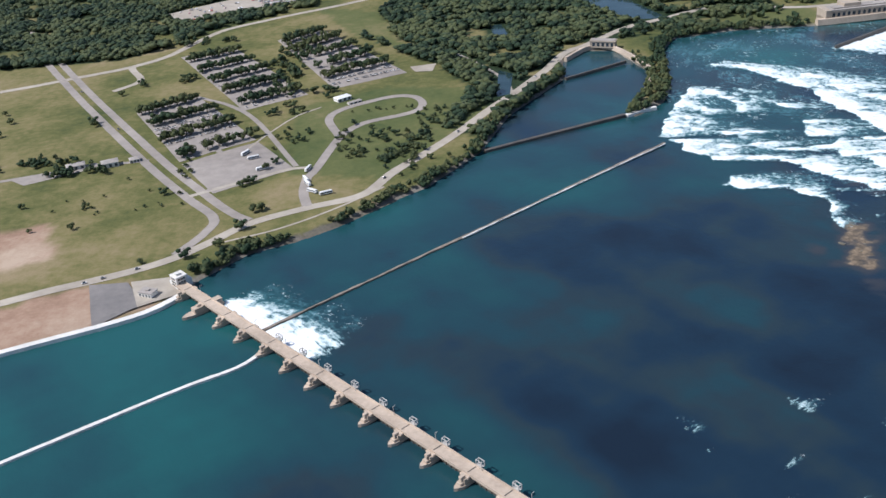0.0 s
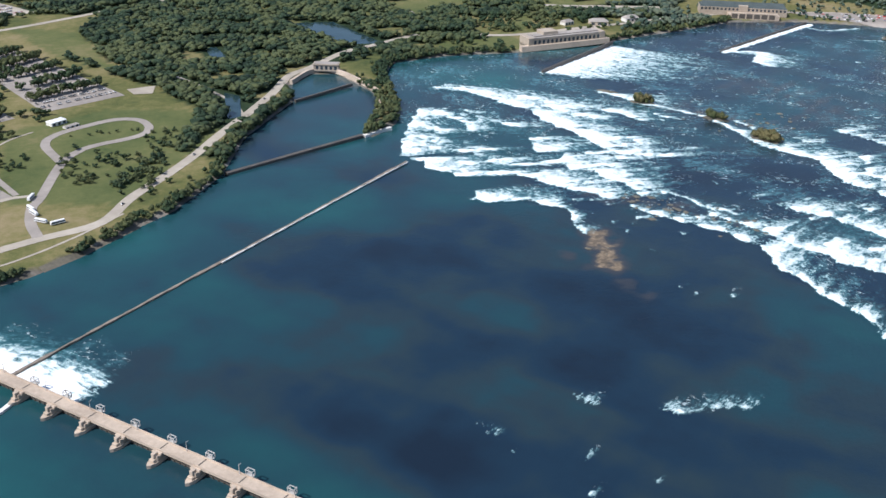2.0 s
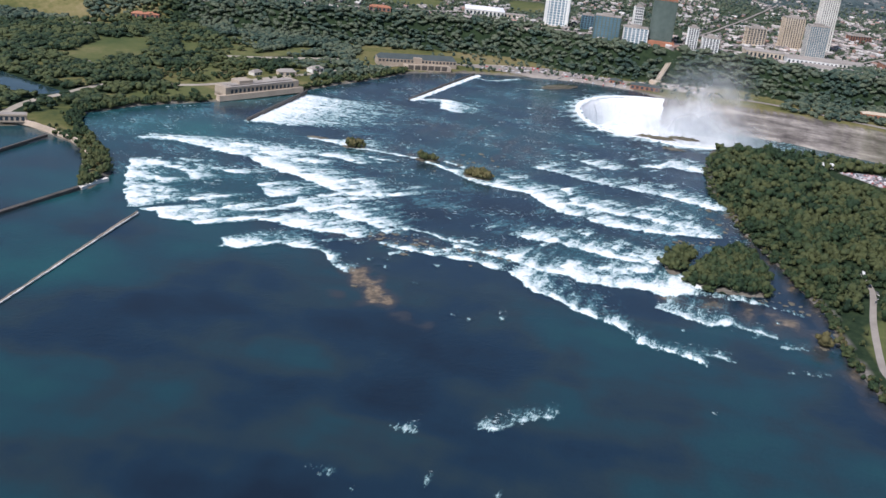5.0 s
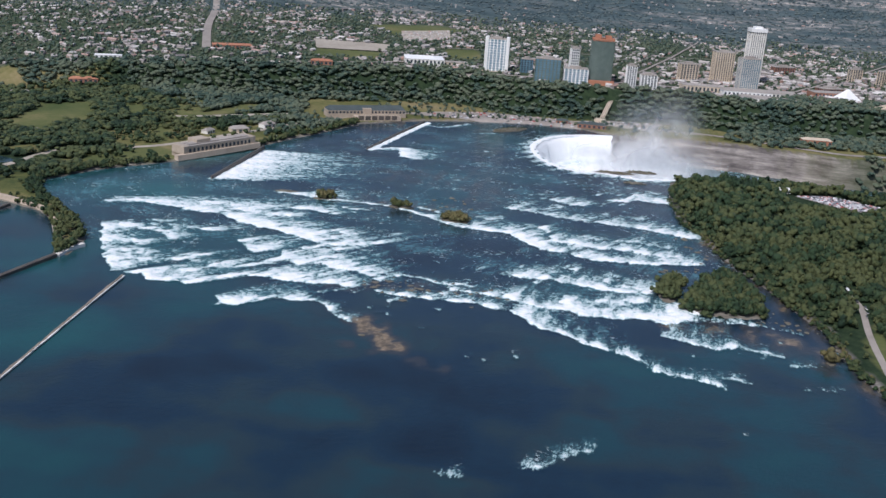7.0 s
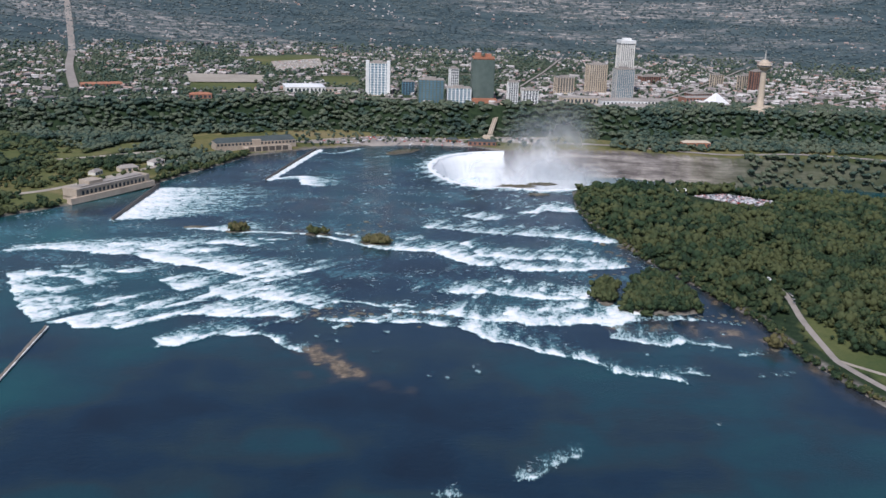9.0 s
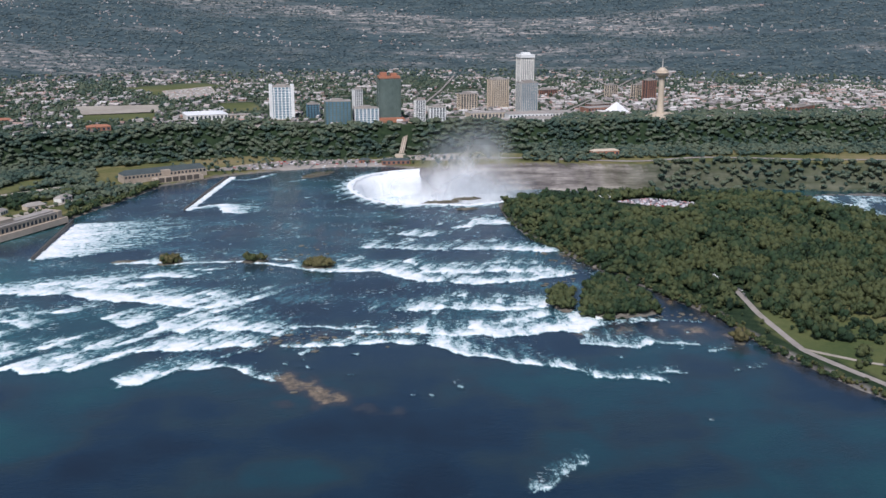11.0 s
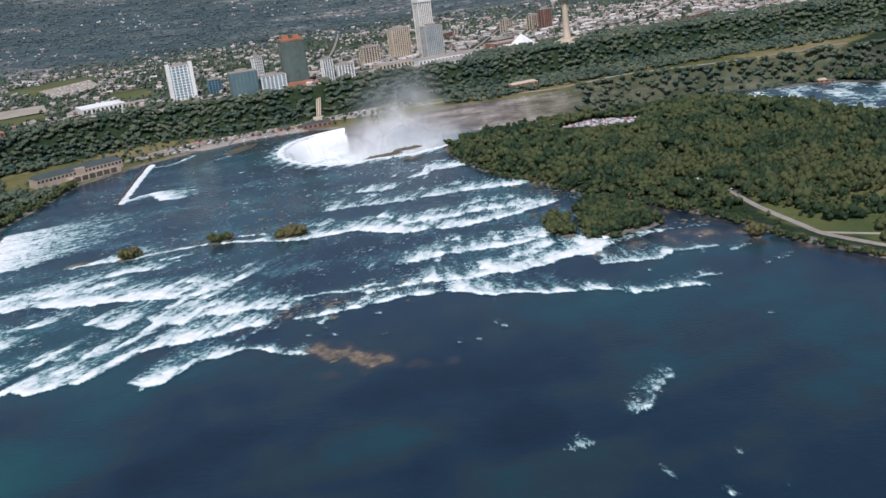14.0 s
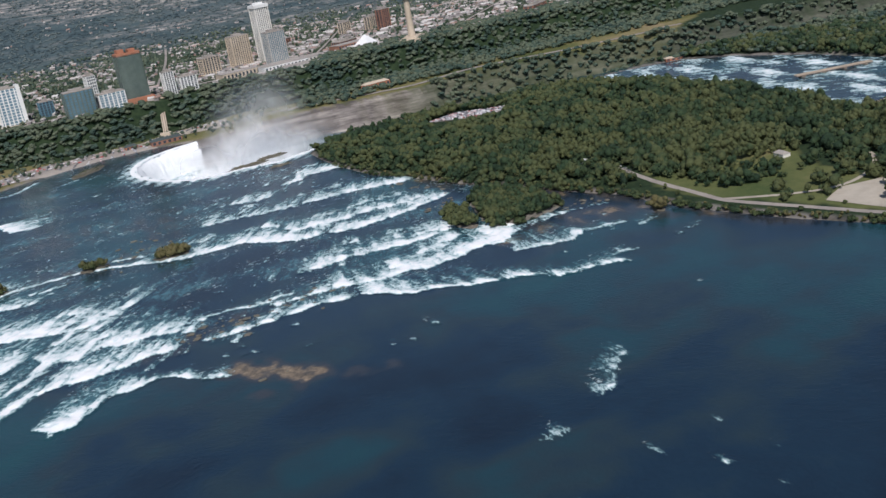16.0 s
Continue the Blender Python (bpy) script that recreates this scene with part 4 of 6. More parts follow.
# terraces and roads on the far bank
patch("promenade", [(1240, 1640), (1430, 1560), (1530, 1400), (1480, 1330)], ASPHALT, "crowded pale promenade above the falls", "pavement", lift=0.8)
patch("promenade", [(1530, 1400), (1600, 1370), (1680, 1270), (1600, 1230)], PATH_PALE, "pale promenade beside the gorge", "pavement", lift=0.8)
strip("road", [(1600, 1280), (1690, 1120), (1750, 900), (1880, 760), (1960, 560), (2080, 300)], 14, ASPHALT, "pale road along the gorge rim", lift=0.8)
patch("lawn_terrace", [(800, 1815), (1020, 1742), (1000, 1700), (790, 1770)], PATH_PALE, "sandy clearing among trees", "earth")
STREETS = [[(1149, 2235), (1420, 2640), (1778, 3134), (2300, 3900)], [(1200, 1990), (1350, 1925), (1500, 1880)], [(1500, 1720), (1680, 1530), (1830, 1360)], [(1830, 1360), (1940, 1150), (2000, 960)], [(1900, 1500), (2400, 1690), (2900, 1900)], [(2000, 1150), (2550, 1220), (3100, 1300)], [(2100, 850), (2650, 770), (3200, 700)], [(1700, 2100), (2150, 1790), (2600, 1500)]]
for line, w in zip(STREETS, (22, 12, 14, 14, 7, 7, 8, 7)):
    strip("road", line, w, ASPHALT, "pale city street between houses and trees", lift=2.5)
patch("car_park", [(1957, 2396), (2146, 2368), (1958, 2184), (1773, 2193)], PATH_PALE, "pale car park of the school", lift=2)
patch("car_park", [(1548, 2318), (1681, 2148), (1562, 2041), (1433, 2162)], PATH_PALE, "long pale car park behind trees", lift=2)

# ---- dam ----
DIR = Vector((0.649, -0.761, 0))
dam = thing("dam", (-246, 785, 0), "long tan concrete control dam with gates across the river", "dam", turn=math.degrees(math.atan2(-0.761, 0.649)))
LEN, BAY = 600, 34.5
part("deck", boxes((-4, -4.9, 6.6, LEN, 4.9, 8.2)), CONCRETE, dam, "tan concrete road deck")
for side in (-4.7, 4.7):
    part("parapet", boxes((-4, side - 0.35, 8.2, LEN, side + 0.35, 9.3)), CONCRETE, dam)
pier_bm = prism([(-3.4, 9), (3.4, 9), (3.4, -11), (1.8, -15), (0, -17), (-1.8, -15), (-3.4, -11)], -6, 2.6)
box(pier_bm, -2.8, -9.5, 2.6, 2.8, 8.5, 6.6)
pier_me = bpy.data.meshes.new("pier")
pier_bm.to_mesh(pier_me)
pier_bm.free()
pier_me.materials.append(CONCRETE)
cap_bm = boxes((-2.2, -12.5, 2.6, 2.2, -9.3, 4.6), (-1.4, -11, 4.6, 1.4, -7, 8.6), (-4.2, -7.4, 6.0, 4.2, -4.9, 8.0), bevel=0.25)
cap_me = bpy.data.meshes.new("hoist_block")
cap_bm.to_mesh(cap_me)
cap_bm.free()
cap_me.materials.append(CONCRETE)
frame_bm = boxes((-3, 5.0, 6.6, 3, 10.2, 7.2), (-3, 6.8, 7.2, -2.5, 7.3, 10.6), (2.5, 6.8, 7.2, 3, 7.3, 10.6), (-3, 9.6, 7.2, -2.5, 10.1, 10.6), (2.5, 9.6, 7.2, 3, 10.1, 10.6), (-3, 6.8, 10.6, 3, 7.3, 11.1), (-3, 9.6, 10.6, 3, 10.1, 11.1), (-3, 7.3, 10.6, -2.5, 9.6, 11.1), (2.5, 7.3, 10.6, 3, 9.6, 11.1))
frame_me = bpy.data.meshes.new("hoist_frame")
frame_bm.to_mesh(frame_me)
frame_bm.free()
frame_me.materials.append(STEEL)
gate_bm = boxes((4, -1.2, -5, BAY - 4, 0.2, 1.6), (4, 1.4, 4.9, BAY - 4, 2.6, 6.5), (4, -3.2, 4.9, BAY - 4, -2.2, 6.5))
for k in range(6):
    box(gate_bm, 5 + k * 4.9, -1.9, -5, 5.5 + k * 4.9, -1.2, 1.6)
gate_me = bpy.data.meshes.new("gate")
gate_bm.to_mesh(gate_me)
gate_bm.free()
gate_me.materials.append(CONCRETE_DARK)
seam_me = bpy.data.meshes.new("deck_joint")
seam_bm = boxes((-0.5, -4.3, 8.2, 0.5, 4.3, 8.26))
seam_bm.to_mesh(seam_me)
seam_bm.free()
seam_me.materials.append(CONCRETE_DARK)
for k in range(17):
    x = 10.5 + BAY * k
    for name, me in (("pier", pier_me), ("hoist_block", cap_me), ("gate", gate_me), ("hoist_frame", frame_me), ("deck_joint", seam_me)):
        if name == "hoist_frame" and k < 4:
            continue
        ob = new(name, me)
        ob.parent = dam
        ob.matrix_local = pose(x, 0, 0)
        if name == "pier" and k == 1:
            ob.matrix_local = pose(x, 0, 0) @ Matrix.Diagonal((1.25, 1.6, 1.05, 1))
for k in range(12):
    ob = part("lamp_post", boxes((-0.15, -0.15, 8.2, 0.15, 0.15, 16), (-0.15, -0.15, 15.6, 0.15, 2.2, 16)), STEEL, dam)
    ob.matrix_local = pose(28 + 46 * k, 3.9, 0)

house = thing("control_building", (-250, 793, 2.5), "pale concrete control tower at the end of the dam", "building", turn=-49.5)
house.scale = (0.82, 0.82, 0.66)
part("tower", boxes((-7, -7, 0, 7, 7, 19), (-7.6, -7.6, 19, 7.6, 7.6, 20.2), bevel=0.3), PALE_WALL, house)
part("annex", boxes((-13, -6, 0, -7, 6, 8), (-4, 7, 0, 6, 13, 11), bevel=0.3), PALE_WALL, house)
part("roof_hut", boxes((-3, -4, 20.2, 3, 2, 23), bevel=0.2), PALE_WALL, house)
for z in (4.5, 9.5, 14.5):
    for a in (-5, -1.6, 1.8):
        w1 = part("window", boxes((a, -7.15, z, a + 2.6, -6.9, z + 2.6)), GLASS_DARK, house)
        part("sill", boxes((a - 0.2, -7.4, z - 0.4, a + 2.8, -6.9, z)), CONCRETE, w1)
        w2 = part("window", boxes((6.9, a, z, 7.15, a + 2.6, z + 2.6)), GLASS_DARK, house)
        part("sill", boxes((6.9, a - 0.2, z - 0.4, 7.4, a + 2.8, z)), CONCRETE, w2)
hut = thing("service_building", (-277, 779, 3.2), "small white service building with flat roof", "building", turn=-25)
part("wall", boxes((-7, -5, 0, 7, 5, 5)), PALE_WALL, hut)
part("roof", boxes((-7.6, -5.6, 5, 7.6, 5.6, 5.7), (-2, -1.5, 5.7, 2, 1.5, 7)), ROOF_GREY, hut)
for a in (-5.5, -2, 1.5, 5):
    part("window", boxes((a - 0.9, -5.12, 1.4, a + 0.9, -4.9, 3.6)), GLASS_DARK, hut)

# ---- walls in the water ----


def wall_along(name, line, width, low, top, mat, label, category, rough=0.0, seed=0, gap=7):
    """A long low wall or boom that follows a line."""
    p = fine(line, gap)
    rng = np.random.RandomState(seed)
    t = np.gradient(p, axis=0)
    t /= np.linalg.norm(t, axis=1)[:, None]
    nrm = np.stack([-t[:, 1], t[:, 0]], -1)
    w = width / 2 + rng.uniform(-rough, rough, len(p))
    z = top + rng.uniform(-rough, rough, len(p)) * 0.5
    base = np.full(len(p), low)
    prof = [np.column_stack([p - nrm * (w * 1.25)[:, None], base]), np.column_stack([p - nrm * w[:, None], z]), np.column_stack([p + nrm * w[:, None], z]), np.column_stack([p + nrm * (w * 1.25)[:, None], base])]
    co = np.stack(prof, 1).reshape(-1, 3)
    i = np.arange(len(p) * 4).reshape(-1, 4)
    f = np.concatenate([np.stack([i[:-1, k + 1], i[:-1, k], i[1:, k], i[1:, k + 1]], -1) for k in range(3)] + [i[:1], i[-1:, ::-1]])
    me = raw_mesh(name, co, f)
    me.materials.append(mat)
    return tagged(new(name, me), label, category)


bw = wall_along("breakwater", [(-162, 703), (50, 874), (268, 1050)], 2.8, -3, 1.4, CONCRETE_BROWN, "long narrow brown rubble breakwater running downstream", "breakwater", 0.6, 3)
cap = wall_along("cap", [(20, 847), (150, 952), (268, 1046)], 1.2, 0.6, 1.7, PALE_WALL, "pale worn concrete cap on the breakwater", "", 0.35, 4)
cap.parent = bw
wall_along("intake_wall", [(58, 1069), (150, 1110), (241, 1150)], 5.5, -3, 3.0, CONCRETE_DARK, "dark straight intake wall across the inlet", "wall")
wall_along("wall_tip", [(243, 1150), (268, 1164), (285, 1170)], 5, -3, 2.0, PALE_WALL, "pale concrete wall stub at the rapids", "wall", 0.5, 8)
wall_along("boom", [(190, 1316), (240, 1345), (286, 1372)], 3.5, -2, 1.6, CONCRETE_DARK, "dark floating boom across the pool", "boom")
wall_along("ice_boom", [(-660, 330), (-333, 548), (-224, 620), (-175, 648), (-155, 672)], 3.6, -2, 1.8, PALE_WALL, "long white guide wall meeting the dam", "guide wall", 0.2, 5)
wall_along("seawall", [(-900, 492), (-600, 612), (-388, 700), (-283, 743), (-244, 778)], 7, -4, 3.4, PALE_WALL, "pale concrete seawall along the river bank", "seawall", 0.2, 6)
wall_along("pool_wall", [(203, 1405), (243, 1452), (278, 1446), (299, 1394), (312, 1332), (306, 1288), (268, 1198), (246, 1155)], 4, -3, 3.6, CONCRETE, "curved concrete wall round the intake pool", "wall")
wall_along("weir", [(592, 1370), (689, 1436), (785, 1501)], 2.6, -8, -2.0, CONCRETE_DARK, "dark low weir in front of the powerhouse", "weir")
wall_along("weir", [(951, 1420), (1093, 1490), (1230, 1555)], 2.6, -14, -8.6, CONCRETE_DARK, "dark low weir slanting from the bank", "weir")

# ---- waterfall ----


def falling_water():
    m, n, l, p = material("falling water")
    s = noise_node(n, l, 0.5, 5, 0.6, (1, 1, 9))
    l.new(ramp(n, l, s, [(0.28, (0.74, 0.84, 0.84)), (0.42, (0.92, 0.94, 0.94)), (0.7, (0.97, 0.97, 0.97))]), p.inputs["Base Color"])
    p.inputs["Roughness"].default_value = 0.7
    bump(n, l, p, s, 0.8)
    return m


crest = fine(CREST, 3.0)
t = np.gradient(crest, axis=0)
t /= np.linalg.norm(t, axis=1)[:, None]
centre = np.array([1330, 1120])
nrm = np.stack([-t[:, 1], t[:, 0]], -1)
nrm *= np.sign(((centre - crest) * nrm).sum(1))[:, None]
rng = np.random.RandomState(5)
prof = []
for k, (out, drop) in enumerate(((-8, -0.2), (-2, -0.9), (3, 0.9), (7, 4.2), (11, 10), (15, 20), (18.5, 34), (20.5, 48), (21.5, 60))):
    fold = rng.uniform(-0.8, 0.8, len(crest)) * min(k, 3) * 0.4
    z = river_level(crest[:, 0], crest[:, 1]) + 0.8 - drop
    prof.append(np.column_stack([crest + nrm * (out + fold)[:, None], z]))
co = np.stack(prof, 1)
i = np.arange(co.shape[0] * co.shape[1]).reshape(co.shape[:2])
faces = np.stack([i[:-1, :-1], i[:-1, 1:], i[1:, 1:], i[1:, :-1]], -1).reshape(-1, 4)
me = raw_mesh("waterfall", co.reshape(-1, 3), faces, True)
me.materials.append(falling_water())
tagged(new("waterfall", me), "white horseshoe waterfall plunging into the gorge", "waterfall", kind="structure")


def mist_material():
    m, n, l, p = material("spray mist")
    tc = n.new("ShaderNodeTexCoord")
    sep = n.new("ShaderNodeSeparateXYZ")
    l.new(tc.outputs["Generated"], sep.inputs["Vector"])
    dx = calc(n, l, "SUBTRACT", calc(n, l, "ABSOLUTE", calc(n, l, "SUBTRACT", sep.outputs["X"], 0.5)), 0.0)
    side = step(n, l, calc(n, l, "ADD", dx, calc(n, l, "MULTIPLY", sep.outputs["Z"], 0.12)), 0.5, 0.08)
    up = step(n, l, calc(n, l, "MULTIPLY_ADD", sep.outputs["X"], -0.25, sep.outputs["Z"]), 0.86, 0.15)
    puff = step(n, l, noise_node(n, l, 0.016, 4, 0.5), 0.25, 0.72)
    a = calc(n, l, "MULTIPLY", calc(n, l, "MULTIPLY", side, up), calc(n, l, "MULTIPLY", puff, 0.92))
    n.remove(p)
    front, through_, both, clear, veil = (n.new("ShaderNode" + k) for k in ("BsdfDiffuse", "BsdfTranslucent", "MixShader", "BsdfTransparent", "MixShader"))
    front.inputs["Color"].default_value = through_.inputs["Color"].default_value = (0.96, 0.96, 0.96, 1)
    l.new(front.outputs[0], both.inputs[1])
    l.new(through_.outputs[0], both.inputs[2])
    l.new(a, veil.inputs[0])
    l.new(clear.outputs[0], veil.inputs[1])
    l.new(both.outputs[0], veil.inputs[2])
    l.new(veil.outputs[0], n["Material Output"].inputs["Surface"])
    return m


MIST = mist_material()
mist = thing("mist_plume", (1345, 1095, -60), "white spray plume rising above the waterfall", "mist")
for k, (w, h, x0, y0, turn) in enumerate(((225, 135, -14, -34, -66), (255, 205, 24, 0, -50), (225, 170, 48, 36, -34), (240, 96, -34, 84, -46), (200, 80, 70, -60, -58))):
    bm = bmesh.new()
    bmesh.ops.create_grid(bm, x_segments=16, y_segments=10, size=0.5)
    for v in bm.verts:
        x, y = v.co.x * w, (v.co.y + 0.5) * h
        v.co = Vector((x, 14 * math.sin(x * 0.03 + k) + 8 * math.sin(y * 0.05 + 2 * k), y))
    part("mist_layer", bm, MIST, mist).matrix_local = pose(x0, y0, 0, 0, 0, turn)

# ---- islets ----


def islet(x, y, a, b, turn, seed, bushes, label):
    """A low rock islet with scrub on it."""
    rng = np.random.RandomState(seed)
    z = float(river_level(np.array([x]), np.array([y]))[0])
    t = thing("islet", (x, y, z), label, "islet", "rapids islets", turn)
    bm = bmesh.new()
    bmesh.ops.create_icosphere(bm, subdivisions=3, radius=1)
    for v in bm.verts:
        k = 1 + 0.28 * noise.noise(v.co * 2.2 + Vector((seed, 0, 0)))
        v.co = Vector((v.co.x * a * k, v.co.y * b * k, v.co.z * 2.2 * k + 0.4))
    part("rock", bm, ROCK, t)
    if bushes:
        u, w = rng.uniform(0, 6.283, bushes), np.sqrt(rng.uniform(0, 0.75, bushes))
        g = grove("scrub", np.cos(u) * w * a, np.sin(u) * w * b, np.full(bushes, 1.4), rng.uniform(7, 15, bushes) * (0.22 if x > 1150 else 1), KINDS_NEAR, SCRUB, "", seed=seed)
        for key in ("label", "category"):
            if key in g:
                del g[key]
        g.parent = t
    return t


for x, y, a, b, turn, seed, n, label in (
        (668, 1192, 17, 8, -35, 1, 18, "small rock islet with dark green bushes"), (644, 1252, 18, 4, -50, 2, 0, "low bare brown rock ledge in foam"),
        (729, 1098, 18, 7, -50, 3, 10, "low rock islet with sparse scrub"), (745, 1005, 22, 11, -60, 4, 30, "rock islet with olive green scrub"),
        (1340, 1415, 46, 16, -8, 5, 60, "flat green grassy islet near the falls"), (1215, 1066, 34, 9, -50, 6, 20, "low green islet at the brink"),
        (1262, 1042, 26, 8, -50, 7, 16, "low green islet at the brink"), (1180, 1000, 18, 6, -50, 8, 9, "small green islet at the brink"),
        (694, 444, 9, 5, 30, 9, 8, "tiny islet with yellow green scrub")):
    islet(x, y, a, b, turn, seed, n, label)
rng = np.random.RandomState(77)
rock_kinds = [(ICO[2][0] * (1 + rng.uniform(-0.3, 0.3, (42, 1))) * [1, 0.8, 0.35] + [0, 0, 0.1], ICO[2][1]) for _ in range(4)]
rx, ry = [], []
for line, n, s in (([(383, 806), (378, 745), (372, 715)], 5, 9), ([(470, 880), (515, 820), (550, 765)], 70, 16), ([(720, 605), (760, 545), (758, 490), (700, 425)], 60, 14), ([(715, 1120), (760, 1060), (860, 1080)], 50, 18), ([(780, 690), (860, 690), (960, 770)], 40, 10)):
    p = fine(line, 4)
    k = rng.randint(0, len(p), n)
    rx += list(p[k, 0] + rng.normal(0, s, n))
    ry += list(p[k, 1] + rng.normal(0, s, n))
rx, ry = np.array(rx), np.array(ry)
grove("river_rocks", rx, ry, river_level(rx, ry) - 0.2, rng.uniform(0.8, 3.0, len(rx)), rock_kinds, ROCK, "wet brown boulders breaking the shallow water", "rocks", sink=0.0, spread=(0.8, 1.8))

# ---- woods ----
px, py, rng = scatter(200, -400, 1700, 1000, 9.8, 3)
open_land = inside(px, py, [(643, 290), (676, 268), (690, 222), (602, 240)]) | inside(px, py, [(1255, 775), (1310, 795), (1368, 750), (1376, 640), (1292, 655), (1250, 690)])
glade = inside(px, py, [(711, 393), (845, 353), (850, 300), (833, 262), (735, 254), (663, 281), (690, 340)])
rd, _, _ = to_line(px, py, [(920, 540), (868, 488), (786, 443), (699, 389), (676, 366), (646, 326), (618, 284), (580, 225), (500, 90)])
rd2, _, _ = to_line(px, py, [(690, 380), (672, 310), (684, 262), (723, 229), (774, 214), (825, 227), (900, 215)])
gd = depth_in(px, py, goat_land)
ok = (gd > 3) & (depth_in(px, py, AMERICAN) < -4) & (depth_in(px, py, GORGE) < -12) & ~open_land & (rd > 9) & (rd2 > 6)
ok &= ~(glade & (rng.uniform(size=len(px)) < 0.8)) & (rng.uniform(size=len(px)) > 0.08 + 0.16 * (waves(px, py, 90, 45) > 0.7))
shore_row = (gd < 55) & (px < 790) & (rd < 60)
ok &= ~(shore_row & (rng.uniform(size=len(px)) < 0.72))
tall = (8 + 13 * rng.uniform(size=len(px)) ** 1.5 + 3 * waves(px, py, 70, 44)) * (0.75 + 0.25 * smooth(gd, 5, 60)) * np.where(shore_row, 0.6, 1)
near = px + 0.6 * py < 1450
for nm, sel, kinds in (("island_woods", ok & near, KINDS_NEAR), ("island_woods_far", ok & ~near, KINDS_MID)):
    grove(nm, px[sel], py[sel], height(px[sel], py[sel]), tall[sel], kinds, LEAF, "dense green broadleaf woods covering the island", "woods", seed=4)
px, py, rng = scatter(690, 535, 870, 710, 7, 13)
ok = np.maximum(depth_in(px, py, SISTER), depth_in(px, py, LITTLE) + 1.5) > 3.5 + 3 * waves(px, py, 45, 91)
grove("islet_woods", px[ok], py[ok], height(px[ok], py[ok]), rng.uniform(9, 16, ok.sum()), KINDS_NEAR, LEAF, "green trees crowding the small side island", "woods", seed=5)
# scrub along the island's shore
p = fine(GOAT[2:14], 5)
rng = np.random.RandomState(8)
q = np.repeat(p, 3, 0) + rng.normal(0, 4, (len(p) * 3, 2))
gd = depth_in(q[:, 0], q[:, 1], goat_land)
q = q[(gd > 1.5) & (gd < 14)]
grove("shore_scrub", q[:, 0], q[:, 1], height(q[:, 0], q[:, 1]), rng.uniform(3, 6.5, len(q)), KINDS_MID, SCRUB, "yellow green scrub along the island shore", "scrub", seed=6)
# bushes leaning over the water along the two shores
p = np.concatenate([fine(GOAT[1:13], 6), fine(SISTER + SISTER[:1], 6)])
rng = np.random.RandomState(28)
q = np.repeat(p, 2, 0) + rng.normal(0, 3.2, (len(p) * 2, 2))
q = q[(waves(q[:, 0], q[:, 1], 60, 77) > -0.25) & (np.maximum(depth_in(q[:, 0], q[:, 1], goat_land), depth_in(q[:, 0], q[:, 1], SISTER)) > -1.0)]
grove("shore_bushes", q[:, 0], q[:, 1], np.maximum(height(q[:, 0], q[:, 1]), river_level(q[:, 0], q[:, 1]) - 0.5), rng.uniform(3.5, 8.5, len(q)), KINDS_NEAR, LEAF, "dark green bushes leaning over the island shore", "bushes", seed=29, spread=(1.0, 1.6))
# the far side: river strip, pool arm, woods behind, bluff
p = fine(SHORE[6:37], 4.5)
rng = np.random.RandomState(9)
q = np.repeat(p, 4, 0) + rng.normal(0, 8, (len(p) * 4, 2))
wet = depth_in(q[:, 0], q[:, 1], RIVER)
rd, _, _ = to_line(q[:, 0], q[:, 1], [(-240, 878), (-202, 917), (-144, 943), (-84, 968), (-47, 1028), (22, 1120), (61, 1185), (104, 1252), (162, 1349), (207, 1438)])
ok = (wet < -2.5) & (rd > 11) & ~((q[:, 1] > 1385) & (q[:, 0] < 300)) & (q[:, 1] > 808) & ~((q[:, 1] < 905) & (q[:, 0] > -150)) & ~((q[:, 0] > 600) & (q[:, 0] < 800) & (q[:, 1] < 1530))
q = q[ok]
grove("bank_trees", q[:, 0], q[:, 1], height(q[:, 0], q[:, 1]), rng.uniform(6, 12, len(q)), KINDS_NEAR, LEAF, "band of green trees and bushes along the river bank", "trees", seed=7)
px, py, rng = scatter(-1200, 1050, 1950, 2500, 10.5, 5)
ok = np.zeros(len(px), bool)
for w in WOODS:
    ok |= inside(px, py, w)
bd, _, bl = to_line(px, py, BLUFF)
ok |= (bd < 34) & (px > 700)
ok |= (bd < 75) & (px < 1350) & (px > 700) & (rng.uniform(size=len(px)) < 0.5)
ok &= depth_in(px, py, RIVER) < -5
ok &= waves(px, py, 130, 41) + rng.uniform(-0.3, 0.3, len(px)) < np.where(px < 700, 0.45, 0.72)
hole = inside(px, py, [(480, 1500), (640, 1500), (630, 1570), (500, 1590)]) | inside(px, py, [(590, 1490), (800, 1505), (830, 1590), (610, 1580)]) | inside(px, py, [(1060, 1600), (1240, 1590), (1240, 1690), (1060, 1690)]) | inside(px, py, [(795, 1820), (1025, 1745), (1000, 1700), (785, 1765)])
incline_d, _, _ = to_line(px, py, [(1580, 1362), (1720, 1420)])
rd, _, _ = to_line(px, py, [(-47, 1028), (22, 1120), (61, 1185), (104, 1252), (162, 1349), (207, 1438), (250, 1478), (330, 1560), (383, 1586), (500, 1640), (640, 1600), (900, 1640), (1080, 1660), (1230, 1640), (1360, 1590)])
td, _, _ = to_line(px, py, [(110, 1262), (105, 1330), (70, 1420), (40, 1480)])
ad, _, _ = to_line(px, py, [(-700, 1440), (-515, 1511), (-420, 1582), (-343, 1722), (-262, 1776), (-49, 1912), (260, 2120)])
